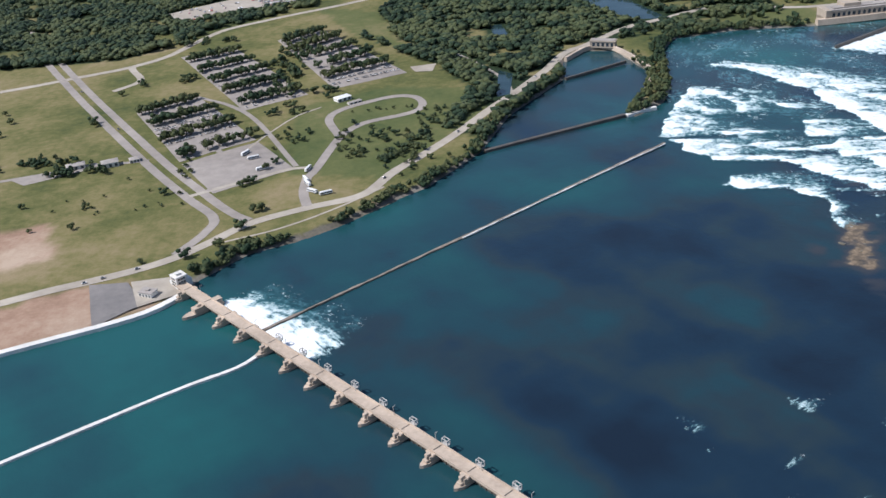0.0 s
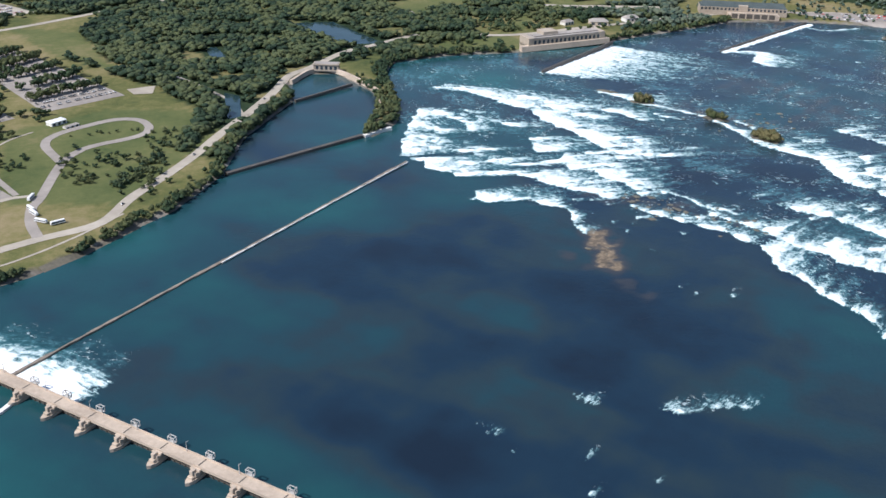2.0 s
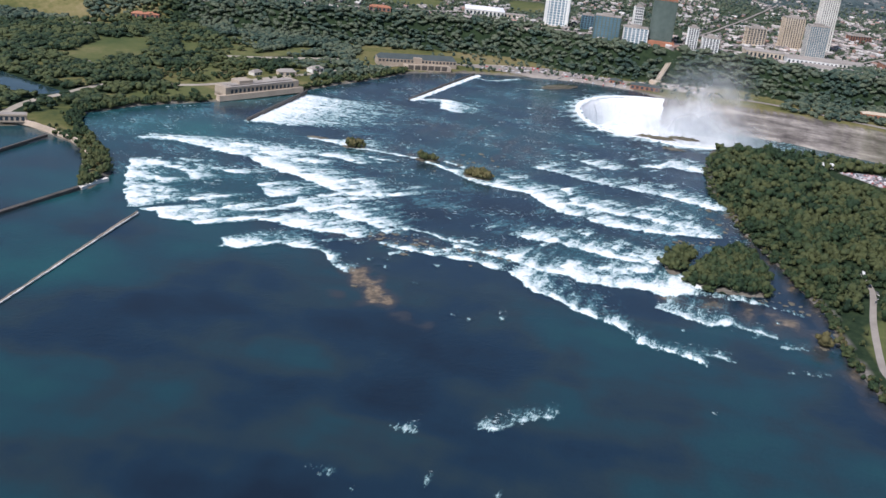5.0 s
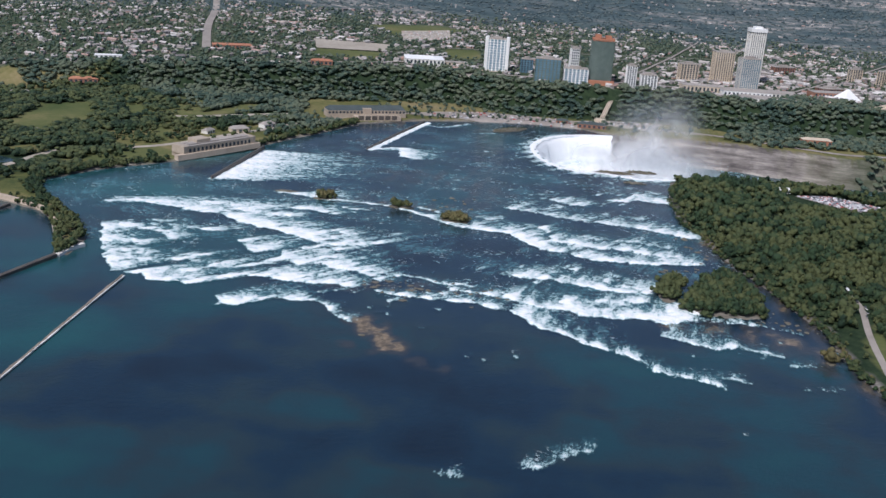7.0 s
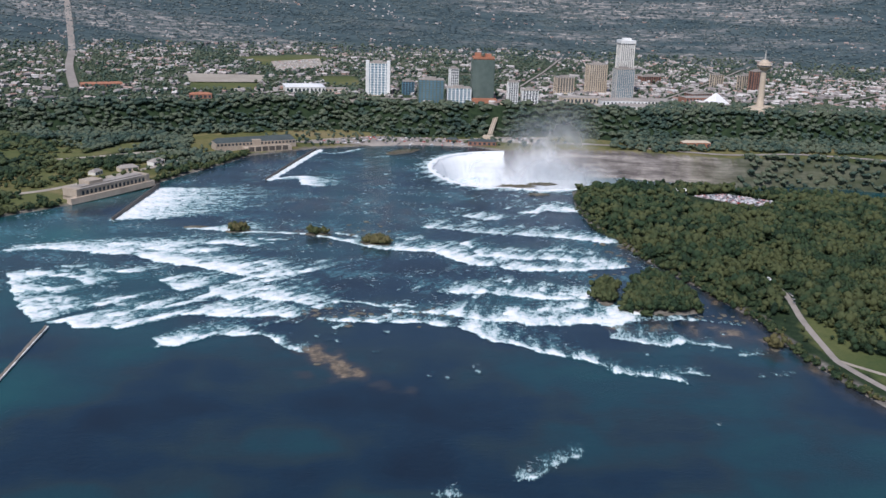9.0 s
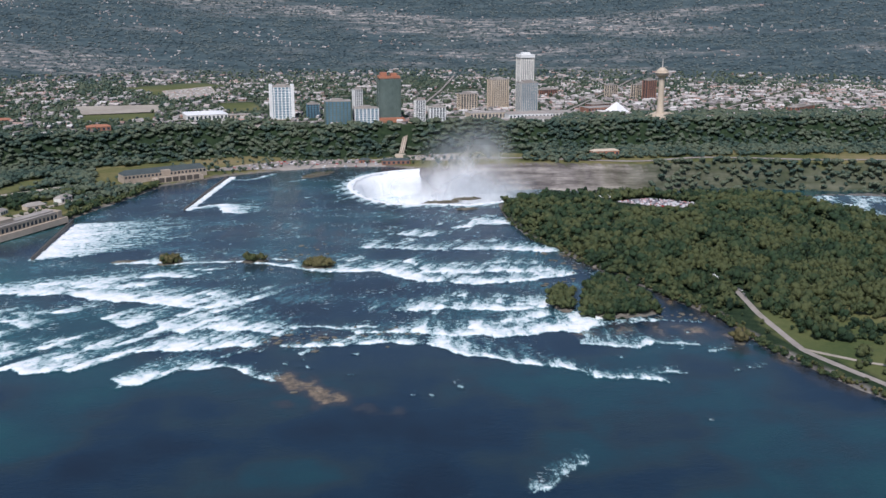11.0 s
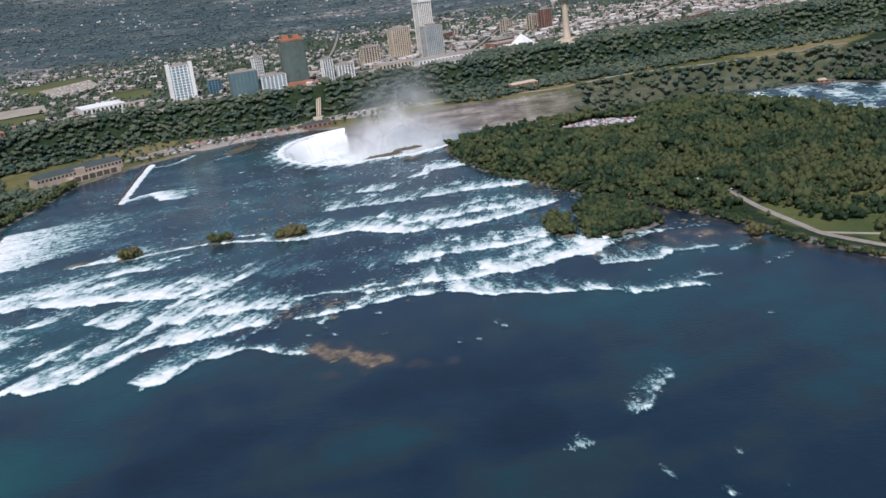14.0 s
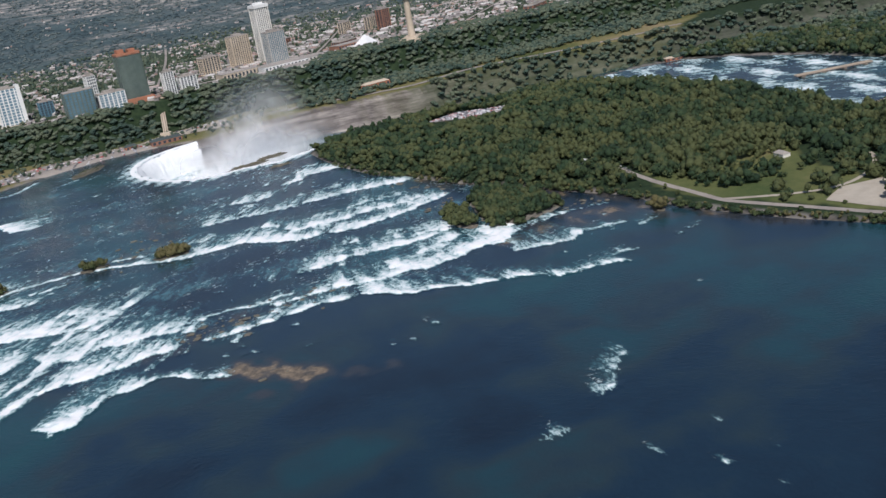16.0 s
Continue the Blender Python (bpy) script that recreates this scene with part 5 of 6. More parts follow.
for w in ([(98, 1380), (124, 1358), (110, 1256), (84, 1248)], [(250, 1772), (360, 1765), (408, 1585), (338, 1592)], [(102, 1632), (130, 1632), (138, 1560), (110, 1512)], [(-32, 1420), (16, 1428), (8, 1384), (-24, 1386)]):
    hole |= inside(px, py, w)
hole |= (ad < 14) | inside(px, py, [(-495, 1872), (-238, 2078), (-142, 1940), (-433, 1775)])
ok &= ~hole & (incline_d > 12) & (rd > 15) & (td > 11)
for w in FIELDS:
    ok &= ~(inside(px, py, w) & (rng.uniform(size=len(px)) < (0.72 if w[0] == (799, 2058) else 1.0)))
mid = ok & (px < 880) & (py < 2200)
farw = ok & ~mid
for nm, sel, kinds, mt in (("river_woods", mid, KINDS_MID, LEAF_RIVER), ("bluff_woods", farw, KINDS_MID, LEAF_MILD_HAZE)):
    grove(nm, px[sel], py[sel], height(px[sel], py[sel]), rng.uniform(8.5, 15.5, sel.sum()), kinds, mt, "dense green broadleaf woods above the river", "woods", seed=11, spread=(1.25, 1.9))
p = np.concatenate([fine([(-440, 1772), (-290, 1855), (-148, 1932)], 9), fine([(-495, 1872), (-370, 1975), (-240, 2078)], 9)])
rng = np.random.RandomState(61)
p = p + rng.normal(0, 2.5, p.shape)
grove("lot_hedge", p[:, 0], p[:, 1], height(p[:, 0], p[:, 1]), rng.uniform(5, 9, len(p)), KINDS_MID, LEAF_RIVER, "row of small green trees edging the gravel lot", "trees", seed=62)
# trees on the inland side of the riverside road
p = fine([(-70, 1045), (5, 1150), (45, 1215), (85, 1290)], 5)
rng = np.random.RandomState(66)
p = np.repeat(p, 2, 0) + rng.normal(0, 7, (len(p) * 2, 2))
rd, _, _ = to_line(p[:, 0], p[:, 1], [(-84, 968), (-47, 1028), (22, 1120), (61, 1185), (104, 1252), (162, 1349)])
p = p[(rd > 10) & (waves(p[:, 0], p[:, 1], 60, 67) > -0.3)]
grove("roadside_trees", p[:, 0], p[:, 1], height(p[:, 0], p[:, 1]), rng.uniform(5, 10, len(p)), KINDS_NEAR, LEAF_RIVER, "green trees and bushes beside the riverside road", "trees", seed=68)
# trees on the lawns round the powerhouse and villas
px, py, rng = scatter(500, 1505, 960, 1745, 12, 63)
rd, _, _ = to_line(px, py, [(383, 1586), (500, 1640), (640, 1600), (900, 1640), (1080, 1660)])
ok = (depth_in(px, py, RIVER) < -14) & (rd > 13) & (waves(px, py, 75, 64) + rng.uniform(-0.4, 0.4, len(px)) > np.where(py > 1600, -0.25, 0.2))
ok &= ~inside(px, py, [(585, 1485), (805, 1500), (835, 1590), (605, 1578)])
for x, y in ((830, 1640), (770, 1650), (905, 1655)):
    ok &= np.hypot(px - x, py - y) > 26
grove("lawn_trees", px[ok], py[ok], height(px[ok], py[ok]), rng.uniform(8, 14, ok.sum()), KINDS_MID, LEAF, "dark green trees on the lawns behind the powerhouse", "trees", seed=65)
# parkland trees along the promenade and the far rim
px, py, rng = scatter(850, 1180, 2600, 1720, 17, 15)
wet = np.maximum(depth_in(px, py, RIVER), depth_in(px, py, GORGE))
bd, _, bl = to_line(px, py, BLUFF)
ok = (wet < -10) & ~bl & (bd > 30) & (rng.uniform(size=len(px)) < 0.5)
ok &= ~inside(px, py, [(1060, 1600), (1240, 1590), (1240, 1690), (1060, 1690)])
grove("promenade_trees", px[ok], py[ok], height(px[ok], py[ok]), rng.uniform(6, 12, ok.sum()), KINDS_MID, LEAF_MILD_HAZE, "scattered green trees on the far bank", "trees", seed=12)
px, py, rng = scatter(1500, -200, 2700, 1150, 11, 16)
wet = np.maximum(depth_in(px, py, AMERICAN), depth_in(px, py, GORGE))
bd, _, bl = to_line(px, py, BLUFF)
ok = (wet < -6) & (bd < 150) & (rng.uniform(size=len(px)) < np.where(bd < 60, 0.95, 0.6)) & (py < 1120)
east = (px < 1900) & (py < 480) & (depth_in(px, py, AMERICAN) < -6) & (depth_in(px, py, GORGE) < -6) & (rng.uniform(size=len(px)) < 0.6)
ok = ok | east
tx, ty, rng2 = scatter(1600, -100, 2250, 960, 8.5, 17)
tg = depth_in(tx, ty, GORGE)
tk = (rng2.uniform(size=len(tx)) < np.where(waves(tx, ty, 120, 83) > -0.25, 0.97, 0.45)) & (tg > 0) & (tg < 34) & (ty + 60 * waves(tx, ty, 90, 81) < 840) & (tx > 1690)
grove("talus_woods", tx[tk], ty[tk], height(tx[tk], ty[tk]), rng2.uniform(8, 15, tk.sum()), KINDS_MID, LEAF_MILD_HAZE, "green trees on the gorge slope", "woods", seed=18, spread=(1.2, 1.8))
grove("rim_woods", px[ok], py[ok], height(px[ok], py[ok]), rng.uniform(9, 15, ok.sum()), KINDS_MID, LEAF_MILD_HAZE, "green woods along the gorge rim", "woods", seed=13, spread=(1.2, 1.8))

# ---- town: houses and street trees far away ----


def far_scatter(r0, r1, gap, seed, a0=-20, a1=115):
    rng = np.random.RandomState(seed)
    n = int(abs(a1 - a0) / 360 * math.pi * (r1 * r1 - r0 * r0) / gap ** 2)
    r = np.sqrt(rng.uniform(r0 * r0, r1 * r1, n))
    a = np.radians(rng.uniform(a0, a1, n))
    return EYE[0] + r * np.sin(a), EYE[1] + r * np.cos(a), rng


def housing(name, px, py, pz, size, label, seed):
    """Gabled houses and flat-roofed shops as one mass."""
    rng = np.random.RandomState(seed)
    v = np.array([(-1, -0.7, -0.6), (1, -0.7, -0.6), (1, 0.7, -0.6), (-1, 0.7, -0.6), (-1, -0.7, 0.55), (1, -0.7, 0.55), (1, 0.7, 0.55), (-1, 0.7, 0.55),
                  (-1.1, -0.8, 0.52), (1.1, -0.8, 0.52), (1.1, 0.8, 0.52), (-1.1, 0.8, 0.52), (-1.1, 0, 1.1), (1.1, 0, 1.1)])
    f = np.array([(0, 1, 5, 4), (1, 2, 6, 5), (2, 3, 7, 6), (3, 0, 4, 7), (8, 9, 13, 12), (10, 11, 12, 13), (8, 12, 11, 8), (9, 10, 13, 9)])
    f = np.array([(a, b, c) for a, b, c, d in f] + [(a, c, d) for a, b, c, d in f if a != d])
    a = np.radians(rng.choice([12, 102], len(px)) + rng.normal(0, 4, len(px)))[:, None]
    s = (size * rng.uniform(0.7, 1.4, len(px)))[:, None]
    long = s * rng.choice([1, 1, 1, 1.3, 2.0], len(px))[:, None]
    x = v[:, 0] * long * np.cos(a) - v[:, 1] * s * np.sin(a) + px[:, None]
    y = v[:, 0] * long * np.sin(a) + v[:, 1] * s * np.cos(a) + py[:, None]
    z = v[:, 2] * s * 0.85 + pz[:, None]
    me = raw_mesh(name, np.stack([x, y, z], -1).reshape(-1, 3), (f[None] + (np.arange(len(px)) * len(v))[:, None, None]).reshape(-1, 3))
    me.materials.append(HOUSES)
    return tagged(new(name, me), label, "houses", kind="stuff")


px, py, rng = far_scatter(1700, 3550, 17, 51)
bd, _, bl = to_line(px, py, BLUFF)
dens = waves(px, py, 420, 61)
core = (np.hypot(px - 2150, py - 950) < 650) | (np.hypot(px - 2550, py - 450) < 600)
ok = bl & (bd > 45) & (rng.uniform(size=len(px)) < np.where(core, 0.62, np.clip(0.22 + 0.22 * dens, 0.03, 0.5)))
for w in FIELDS + [[(1957, 2396), (2146, 2368), (1958, 2184), (1773, 2193)], [(1548, 2318), (1681, 2148), (1562, 2041), (1433, 2162)]]:
    ok &= ~inside(px, py, w)
for line in STREETS:
    ok &= to_line(px, py, line)[0] > 16
housing("town_houses", px[ok], py[ok], height(px[ok], py[ok]) + 1.5, np.full(ok.sum(), 5.2), "pale houses and shops among street trees", 52)
px, py, rng = far_scatter(1650, 3550, 15, 53)
bd, _, bl = to_line(px, py, BLUFF)
dens = waves(px, py, 420, 61)
ok = bl & (bd > 40) & (rng.uniform(size=len(px)) < np.clip(0.72 - 0.25 * dens, 0.3, 1.0))
for w in FIELDS + [[(1957, 2396), (2146, 2368), (1958, 2184), (1773, 2193)], [(1548, 2318), (1681, 2148), (1562, 2041), (1433, 2162)], [(1450, 1900), (1540, 1800), (1620, 1860), (1540, 1950)]]:
    ok &= ~inside(px, py, w)
for line in STREETS:
    ok &= to_line(px, py, line)[0] > 20
core = (np.hypot(px - 2150, py - 950) < 450) | (np.hypot(px - 2550, py - 500) < 420) | (np.hypot(px - 1850, py - 1350) < 260)
ok &= ~(core & (rng.uniform(size=len(px)) < 0.75))
grove("town_trees", px[ok], py[ok], height(px[ok], py[ok]), rng.uniform(8, 14, ok.sum()), KINDS_FAR, LEAF_MILD_HAZE, "green street trees across the town", "trees", seed=54)
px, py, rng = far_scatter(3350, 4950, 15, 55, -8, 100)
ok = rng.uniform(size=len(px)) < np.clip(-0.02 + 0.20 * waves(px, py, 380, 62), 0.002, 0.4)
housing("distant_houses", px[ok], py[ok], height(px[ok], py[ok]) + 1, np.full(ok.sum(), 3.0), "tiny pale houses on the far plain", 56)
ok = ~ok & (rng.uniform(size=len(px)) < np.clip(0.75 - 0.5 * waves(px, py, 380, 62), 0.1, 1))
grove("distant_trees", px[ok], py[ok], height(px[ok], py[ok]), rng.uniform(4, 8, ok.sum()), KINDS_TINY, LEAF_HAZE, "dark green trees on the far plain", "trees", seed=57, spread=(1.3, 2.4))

# ---- towers of the town ----


def facade(t, w, d, h, bays, storeys, glass, wall, z0=0.0, fins=True, rib=0.15):
    """Walls with glazed bays between piers on all four sides."""
    part("core", boxes((-w / 2 + 0.6, -d / 2 + 0.6, z0, w / 2 - 0.6, d / 2 - 0.6, z0 + h)), glass, t)
    if fins:
        for side, (len_, depth) in enumerate(((w, d), (d, w), (w, d), (d, w))):
            n = max(2, int(bays * len_ / max(w, d)))
            for k in range(n + 1):
                x = -len_ / 2 + len_ * k / n
                e = part("pier", boxes((x - len_ / n * rib, -depth / 2, z0, x + len_ / n * rib, -depth / 2 + 0.9, z0 + h)), wall, t)
                e.matrix_local = pose(0, 0, 0, 0, 0, 90 * side)
    for k in range(0, storeys + 1):
        z = z0 + h * k / storeys
        part("spandrel", boxes((-w / 2 + 0.25, -d / 2 + 0.25, z - h / storeys * 0.13, w / 2 - 0.25, d / 2 - 0.25, z + h / storeys * 0.13)), wall, t)
    part("roof", boxes((-w / 2, -d / 2, z0 + h, w / 2, d / 2, z0 + h + 2), (-w / 4, -d / 4, z0 + h + 2, w / 5, d / 4, z0 + h + 6)), ROOF_GREY, t)


def tower(x, y, w, d, h, turn, bays, storeys, glass, wall, label, name="hotel_tower", podium=None, fins=True, rib=0.15):
    t = thing(name, (x, y, 44), label, "hotel", "town towers", turn)
    facade(t, w, d, h, bays, storeys, glass, wall, fins=fins, rib=rib)
    if podium:
        pw, pd, ph, pm = podium
        part("podium", boxes((-pw / 2, -pd / 2, -3, pw / 2, pd / 2, ph), (-pw / 2 + 2, -pd / 2 + 2, ph, pw / 2 - 2, pd / 2 - 2, ph + 1.2)), pm, t)
    return t


emb = tower(1611, 1700, 52, 26, 84, -52, 6, 14, GLASS_BLUE, WHITE, "white hotel tower with blue glass strips", podium=(76, 40, 8, BEIGE))
for sx in (-1, 1):
    part("end_wall", boxes((sx * 25 - 4, -13.4, 0, sx * 25 + 4, 13.4, 89)), WHITE, emb, "blank white end wall")
tower(1672, 1655, 28, 22, 40, -52, 4, 8, GLASS_DARK, GLASS_BLUE, "dark blue glass hotel block")
tower(1618, 1548, 58, 30, 58, -52, 7, 11, GLASS_BLUE, GREENGLASS, "blue glass hotel block with flat roof")
tower(1662, 1500, 54, 30, 40, -48, 6, 8, GLASS_BLUE, WHITE, "pale blue glass hotel wing")
tower(1800, 1610, 20, 20, 66, -40, 4, 10, GLASS_DARK, WHITE, "narrow white and dark office tower")
ort = tower(1708, 1465, 50, 32, 106, -50, 6, 20, GREENGLASS, GREENGLASS, "grey green glass hotel tower with reddish top", podium=(66, 48, 16, TERRACOTTA))
part("crown_cladding", boxes((-25, -16, 106, 25, 16, 112), (-20, -10, 112, -6, 8, 120), (4, -8, 112, 18, 10, 118)), TERRACOTTA, ort, "rust red roof crown")
tower(1742, 1402, 22, 20, 56, -48, 4, 14, GLASS_DARK, WHITE, "slim grey and white hotel tower")
tower(1770, 1372, 36, 24, 38, -48, 5, 10, GLASS_DARK, WHITE, "grey and white hotel block with arched roof")
tower(1992, 1402, 44, 26, 48, -42, 6, 10, GLASS_DARK, BEIGE, "cream hotel block with flat roof", podium=(60, 44, 10, BEIGE))
tower(2049, 1342, 46, 28, 82, -42, 8, 18, GLASS_DARK, BEIGE, "tall beige hotel slab with vertical ribs", podium=(80, 60, 12, CREAM), rib=0.28)
kon = tower(2105, 1292, 36, 28, 141, -42, 7, 34, GLASS_DARK, PALE_WALL, "tallest white hotel tower with ribbed front", rib=0.3)
part("crown", boxes((-20, -16, 136, 20, 16, 144), (-10, -8, 144, 10, 8, 149)), WHITE, kon)
tower(1945, 1218, 44, 30, 88, -42, 9, 24, GLASS_BLUE, STEEL, "grey blue hotel tower in front of the tallest one", podium=(70, 60, 10, WHITE))
tower(2470, 1180, 30, 20, 40, -30, 4, 10, GLASS_DARK, BEIGE, "brown concrete apartment block in town")
tower(2440, 1060, 30, 22, 62, -30, 4, 14, GLASS_DARK, BRICK_RED, "red brown brick apartment tower")
tower(2480, 1100, 44, 20, 44, -30, 6, 11, GLASS_DARK, BEIGE, "beige concrete apartment block in town")
tower(2400, 1350, 60, 22, 26, -35, 8, 7, GLASS_DARK, BRICK_RED, "red brick apartment block")
tower(2330, 640, 90, 24, 24, -20, 10, 6, GLASS_DARK, BRICK_RED, "long red brick hotel block")
tower(2160, 1110, 60, 30, 22, -30, 8, 5, GLASS_DARK, BRICK_RED, "red brick commercial block")
tower(2620, 450, 70, 26, 20, -20, 8, 5, GLASS_DARK, BEIGE, "long low beige building in town")


def hall(x, y, w, d, h, turn, wall, roof, label, rise=6, name="hall"):
    z = on(x, y) - 1
    t = thing(name, (x, y, z), label, "building", "", turn)
    part("wall", boxes((-w / 2, -d / 2, 0, w / 2, d / 2, h)), wall, t)
    part("roof", hip_roof(-w / 2, -d / 2, w / 2, d / 2, h, rise, min(w, d) * 0.4), roof, t)
    n = max(3, int(w / 9))
    for k in range(n):
        a = -w / 2 + w * (k + 0.5) / n
        wn_ = part("window", boxes((a - w / n * 0.25, -d / 2 - 0.25, h * 0.25, a + w / n * 0.25, -d / 2 + 0.2, h * 0.8)), GLASS_DARK, t)
        part("sill", boxes((a - w / n * 0.3, -d / 2 - 0.5, h * 0.2, a + w / n * 0.3, -d / 2 + 0.2, h * 0.25)), wall, wn_)
    return t


hall(1865, 1290, 90, 44, 15, -48, BEIGE, ROOF_GREY, "cream casino hall with flat roof", 2)
hall(1890, 1140, 120, 60, 8, -62, PALE_WALL, ROOF_GREY, "low pale hall with wide flat roof", 2)
hall(1530, 1865, 95, 75, 14, -40, PALE_WALL, TENT, "large hall with bright white roof", 5, "exhibition_hall")
hall(1570, 1810, 80, 25, 9, -40, BEIGE, ROOF_GREY, "low beige hall with flat roof", 2)
hall(1265, 1935, 50, 22, 10, -40, BRICK_RED, TERRACOTTA, "red roofed brick building among trees", 4)
hall(800, 2175, 60, 26, 9, -30, BRICK_RED, TERRACOTTA, "long low red roofed building", 4)
hall(640, 2130, 40, 20, 8, -30, BEIGE, ROOF_GREY, "long low pale building", 3)
hall(905, 2260, 60, 20, 8, -30, WHITE, TENT, "long white roofed shed", 2)
hall(1230, 2240, 100, 36, 9, -30, BRICK_RED, TERRACOTTA, "long reddish school building", 3)
hall(1515, 1335, 60, 22, 9, -55, BRICK_RED, ROOF_DARK, "dark roofed visitor centre on the promenade", 4, "visitor_centre")
hall(1495, 1400, 24, 14, 7, -50, TERRACOTTA, ROOF_DARK, "small red pavilion on the promenade", 4, "pavilion")
hall(1800, 968, 62, 20, 12, -48, TERRACOTTA, BEIGE, "orange brown terraced restaurant on the gorge rim", 4, "restaurant")
hall(1770, 380, 40, 20, 9, -30, BRICK_RED, ROOF_GREY, "red brick building beyond the rapids", 3)
hall(1650, 350, 40, 14, 5, -75, TERRACOTTA, BEIGE, "reddish terraced visitor building above the side falls", 3, "visitor_centre")
hall(1908, 1200, 110, 60, 14, -48, WHITE, ROOF_GREY, "large cream casino hall with stepped flat roof", 2, "casino")
hall(1985, 1160, 90, 60, 9, -48, PALE_WALL, ROOF_GREY, "low white casino wing with flat roof", 1.5, "casino")
hall(2100, 1085, 90, 40, 14, -40, BRICK_RED, ROOF_GREY, "brown brick mall with flat grey roof", 2, "mall")
hall(1331, 812, 34, 14, 6, -45, WHITE, TENT, "white roofed island restaurant among trees", 3, "restaurant")
hall(1368, 640, 10, 10, 8, -30, BEIGE, ROOF_GREY, "small tan block beside the island car park", 2, "kiosk")
hall(830, 1640, 34, 18, 8, -15, BEIGE, ROOF_GREY, "pale villa behind the powerhouse", 5, "villa")
hall(770, 1650, 22, 14, 7, 20, PALE_WALL, ROOF_GREY, "white house among trees", 4, "house")
hall(905, 1655, 30, 16, 8, 10, PALE_WALL, ROOF_GREY, "grey roofed house among trees", 5, "house")
hall(500, 1770, 26, 14, 7, 10, PALE_WALL, ROOF_GREY, "pale house in the woods", 4, "house")
hall(-440, 1112, 22, 12, 6, 20, PALE_WALL, ROOF_GREY, "white maintenance building with low roof", 2, "depot")
hall(-398, 1112, 20, 14, 7, 20, PALE_WALL, ROOF_GREY, "white maintenance building with flat roof", 1.5, "depot")
hall(-370, 1120, 12, 10, 5, 20, PALE_WALL, ROOF_GREY, "small white shed beside the depot", 1.5, "depot")
hall(-122, 1290, 22, 12, 6, 35, PALE_WALL, TENT, "white park pavilion beside the loop road", 2.5, "pavilion")
hall(-105, 1275, 20, 6, 3.5, 35, PALE_WALL, ROOF_GREY, "low shelter beside the loop road", 1.5, "shelter")
hall(815, 300, 16, 10, 5, 30, PALE_WALL, ROOF_GREY, "small pale island house", 3, "house")

sky_z = on(2052, 918)
tw = thing("observation_tower", (2052, 918, sky_z), "slender tan concrete observation tower with round pod", "tower")


def lathe(profile, n=24):
    bm = bmesh.new()
    rings = [[bm.verts.new((r * math.cos(6.2832 * k / n), r * math.sin(6.2832 * k / n), z)) for k in range(n)] for r, z in profile]
    for a, b in zip(rings[:-1], rings[1:]):
        for k in range(n):
            bm.faces.new((a[k], a[(k + 1) % n], b[(k + 1) % n], b[k]))
    bm.faces.new(rings[0][::-1])
    bm.faces.new(rings[-1])
    return bm


part("shaft", lathe([(10.5, -3), (8, 30), (6.8, 70), (6.5, 100)]), BEIGE, tw)
part("pod", lathe([(7, 96), (15, 101), (17, 104), (17, 107), (15, 108), (13, 113), (8, 116), (6, 119)]), BEIGE, tw)
part("pod_glazing", lathe([(17.2, 104.4), (17.2, 106.6)]), GLASS_DARK, tw)
part("mast", lathe([(1.6, 119), (1.2, 132), (0.5, 140)], 8), STEEL, tw)
part("base_hall", boxes((-40, -25, -2, 40, 25, 9), (-30, -18, 9, 30, 18, 12)), BEIGE, tw)
py_ = thing("pyramid_theatre", (2098, 1041, on(2098, 1041)), "white pyramid theatre with faceted roof", "theatre", turn=20)
part("roof", lathe([(33, 0), (32, 3), (1, 27)], 4), TENT, py_)
inc = thing("incline_railway", (1650, 1391, 0), "pale twin-track incline railway climbing the wooded bluff", "railway", turn=math.degrees(math.atan2(58, 140)))
ramp_bm = bmesh.new()
za, zb = -8, 46
vs = [ramp_bm.verts.new(c) for c in ((-68, -5, za), (-68, 5, za), (68, 5, zb), (68, -5, zb), (-68, -5, za - 4), (-68, 5, za - 4), (68, 5, zb - 4), (68, -5, zb - 4))]
for f in ((0, 3, 2, 1), (4, 5, 6, 7), (0, 1, 5, 4), (1, 2, 6, 5), (2, 3, 7, 6), (3, 0, 4, 7)):
    ramp_bm.faces.new([vs[k] for k in f])
part("track_bed", ramp_bm, BEIGE, inc)
for sy in (-2.4, 2.4):
    rail = bmesh.new()
    rv = [rail.verts.new(c) for c in ((-68, sy - 0.7, za + 0.5), (-68, sy + 0.7, za + 0.5), (68, sy + 0.7, zb + 0.5), (68, sy - 0.7, zb + 0.5), (-68, sy - 0.7, za - 0.5), (-68, sy + 0.7, za - 0.5), (68, sy + 0.7, zb - 0.5), (68, sy - 0.7, zb - 0.5))]
    for f in ((0, 3, 2, 1), (4, 5, 6, 7), (0, 1, 5, 4), (1, 2, 6, 5), (2, 3, 7, 6), (3, 0, 4, 7)):
        rail.faces.new([rv[k] for k in f])
    part("track", rail, CONCRETE_DARK, inc)
part("upper_station", boxes((62, -12, zb - 5, 78, 12, zb + 8)), BEIGE, inc)
part("lower_station", boxes((-82, -11, za - 4, -64, 11, za + 6)), BEIGE, inc)

# ---- powerhouses and gatehouse ----


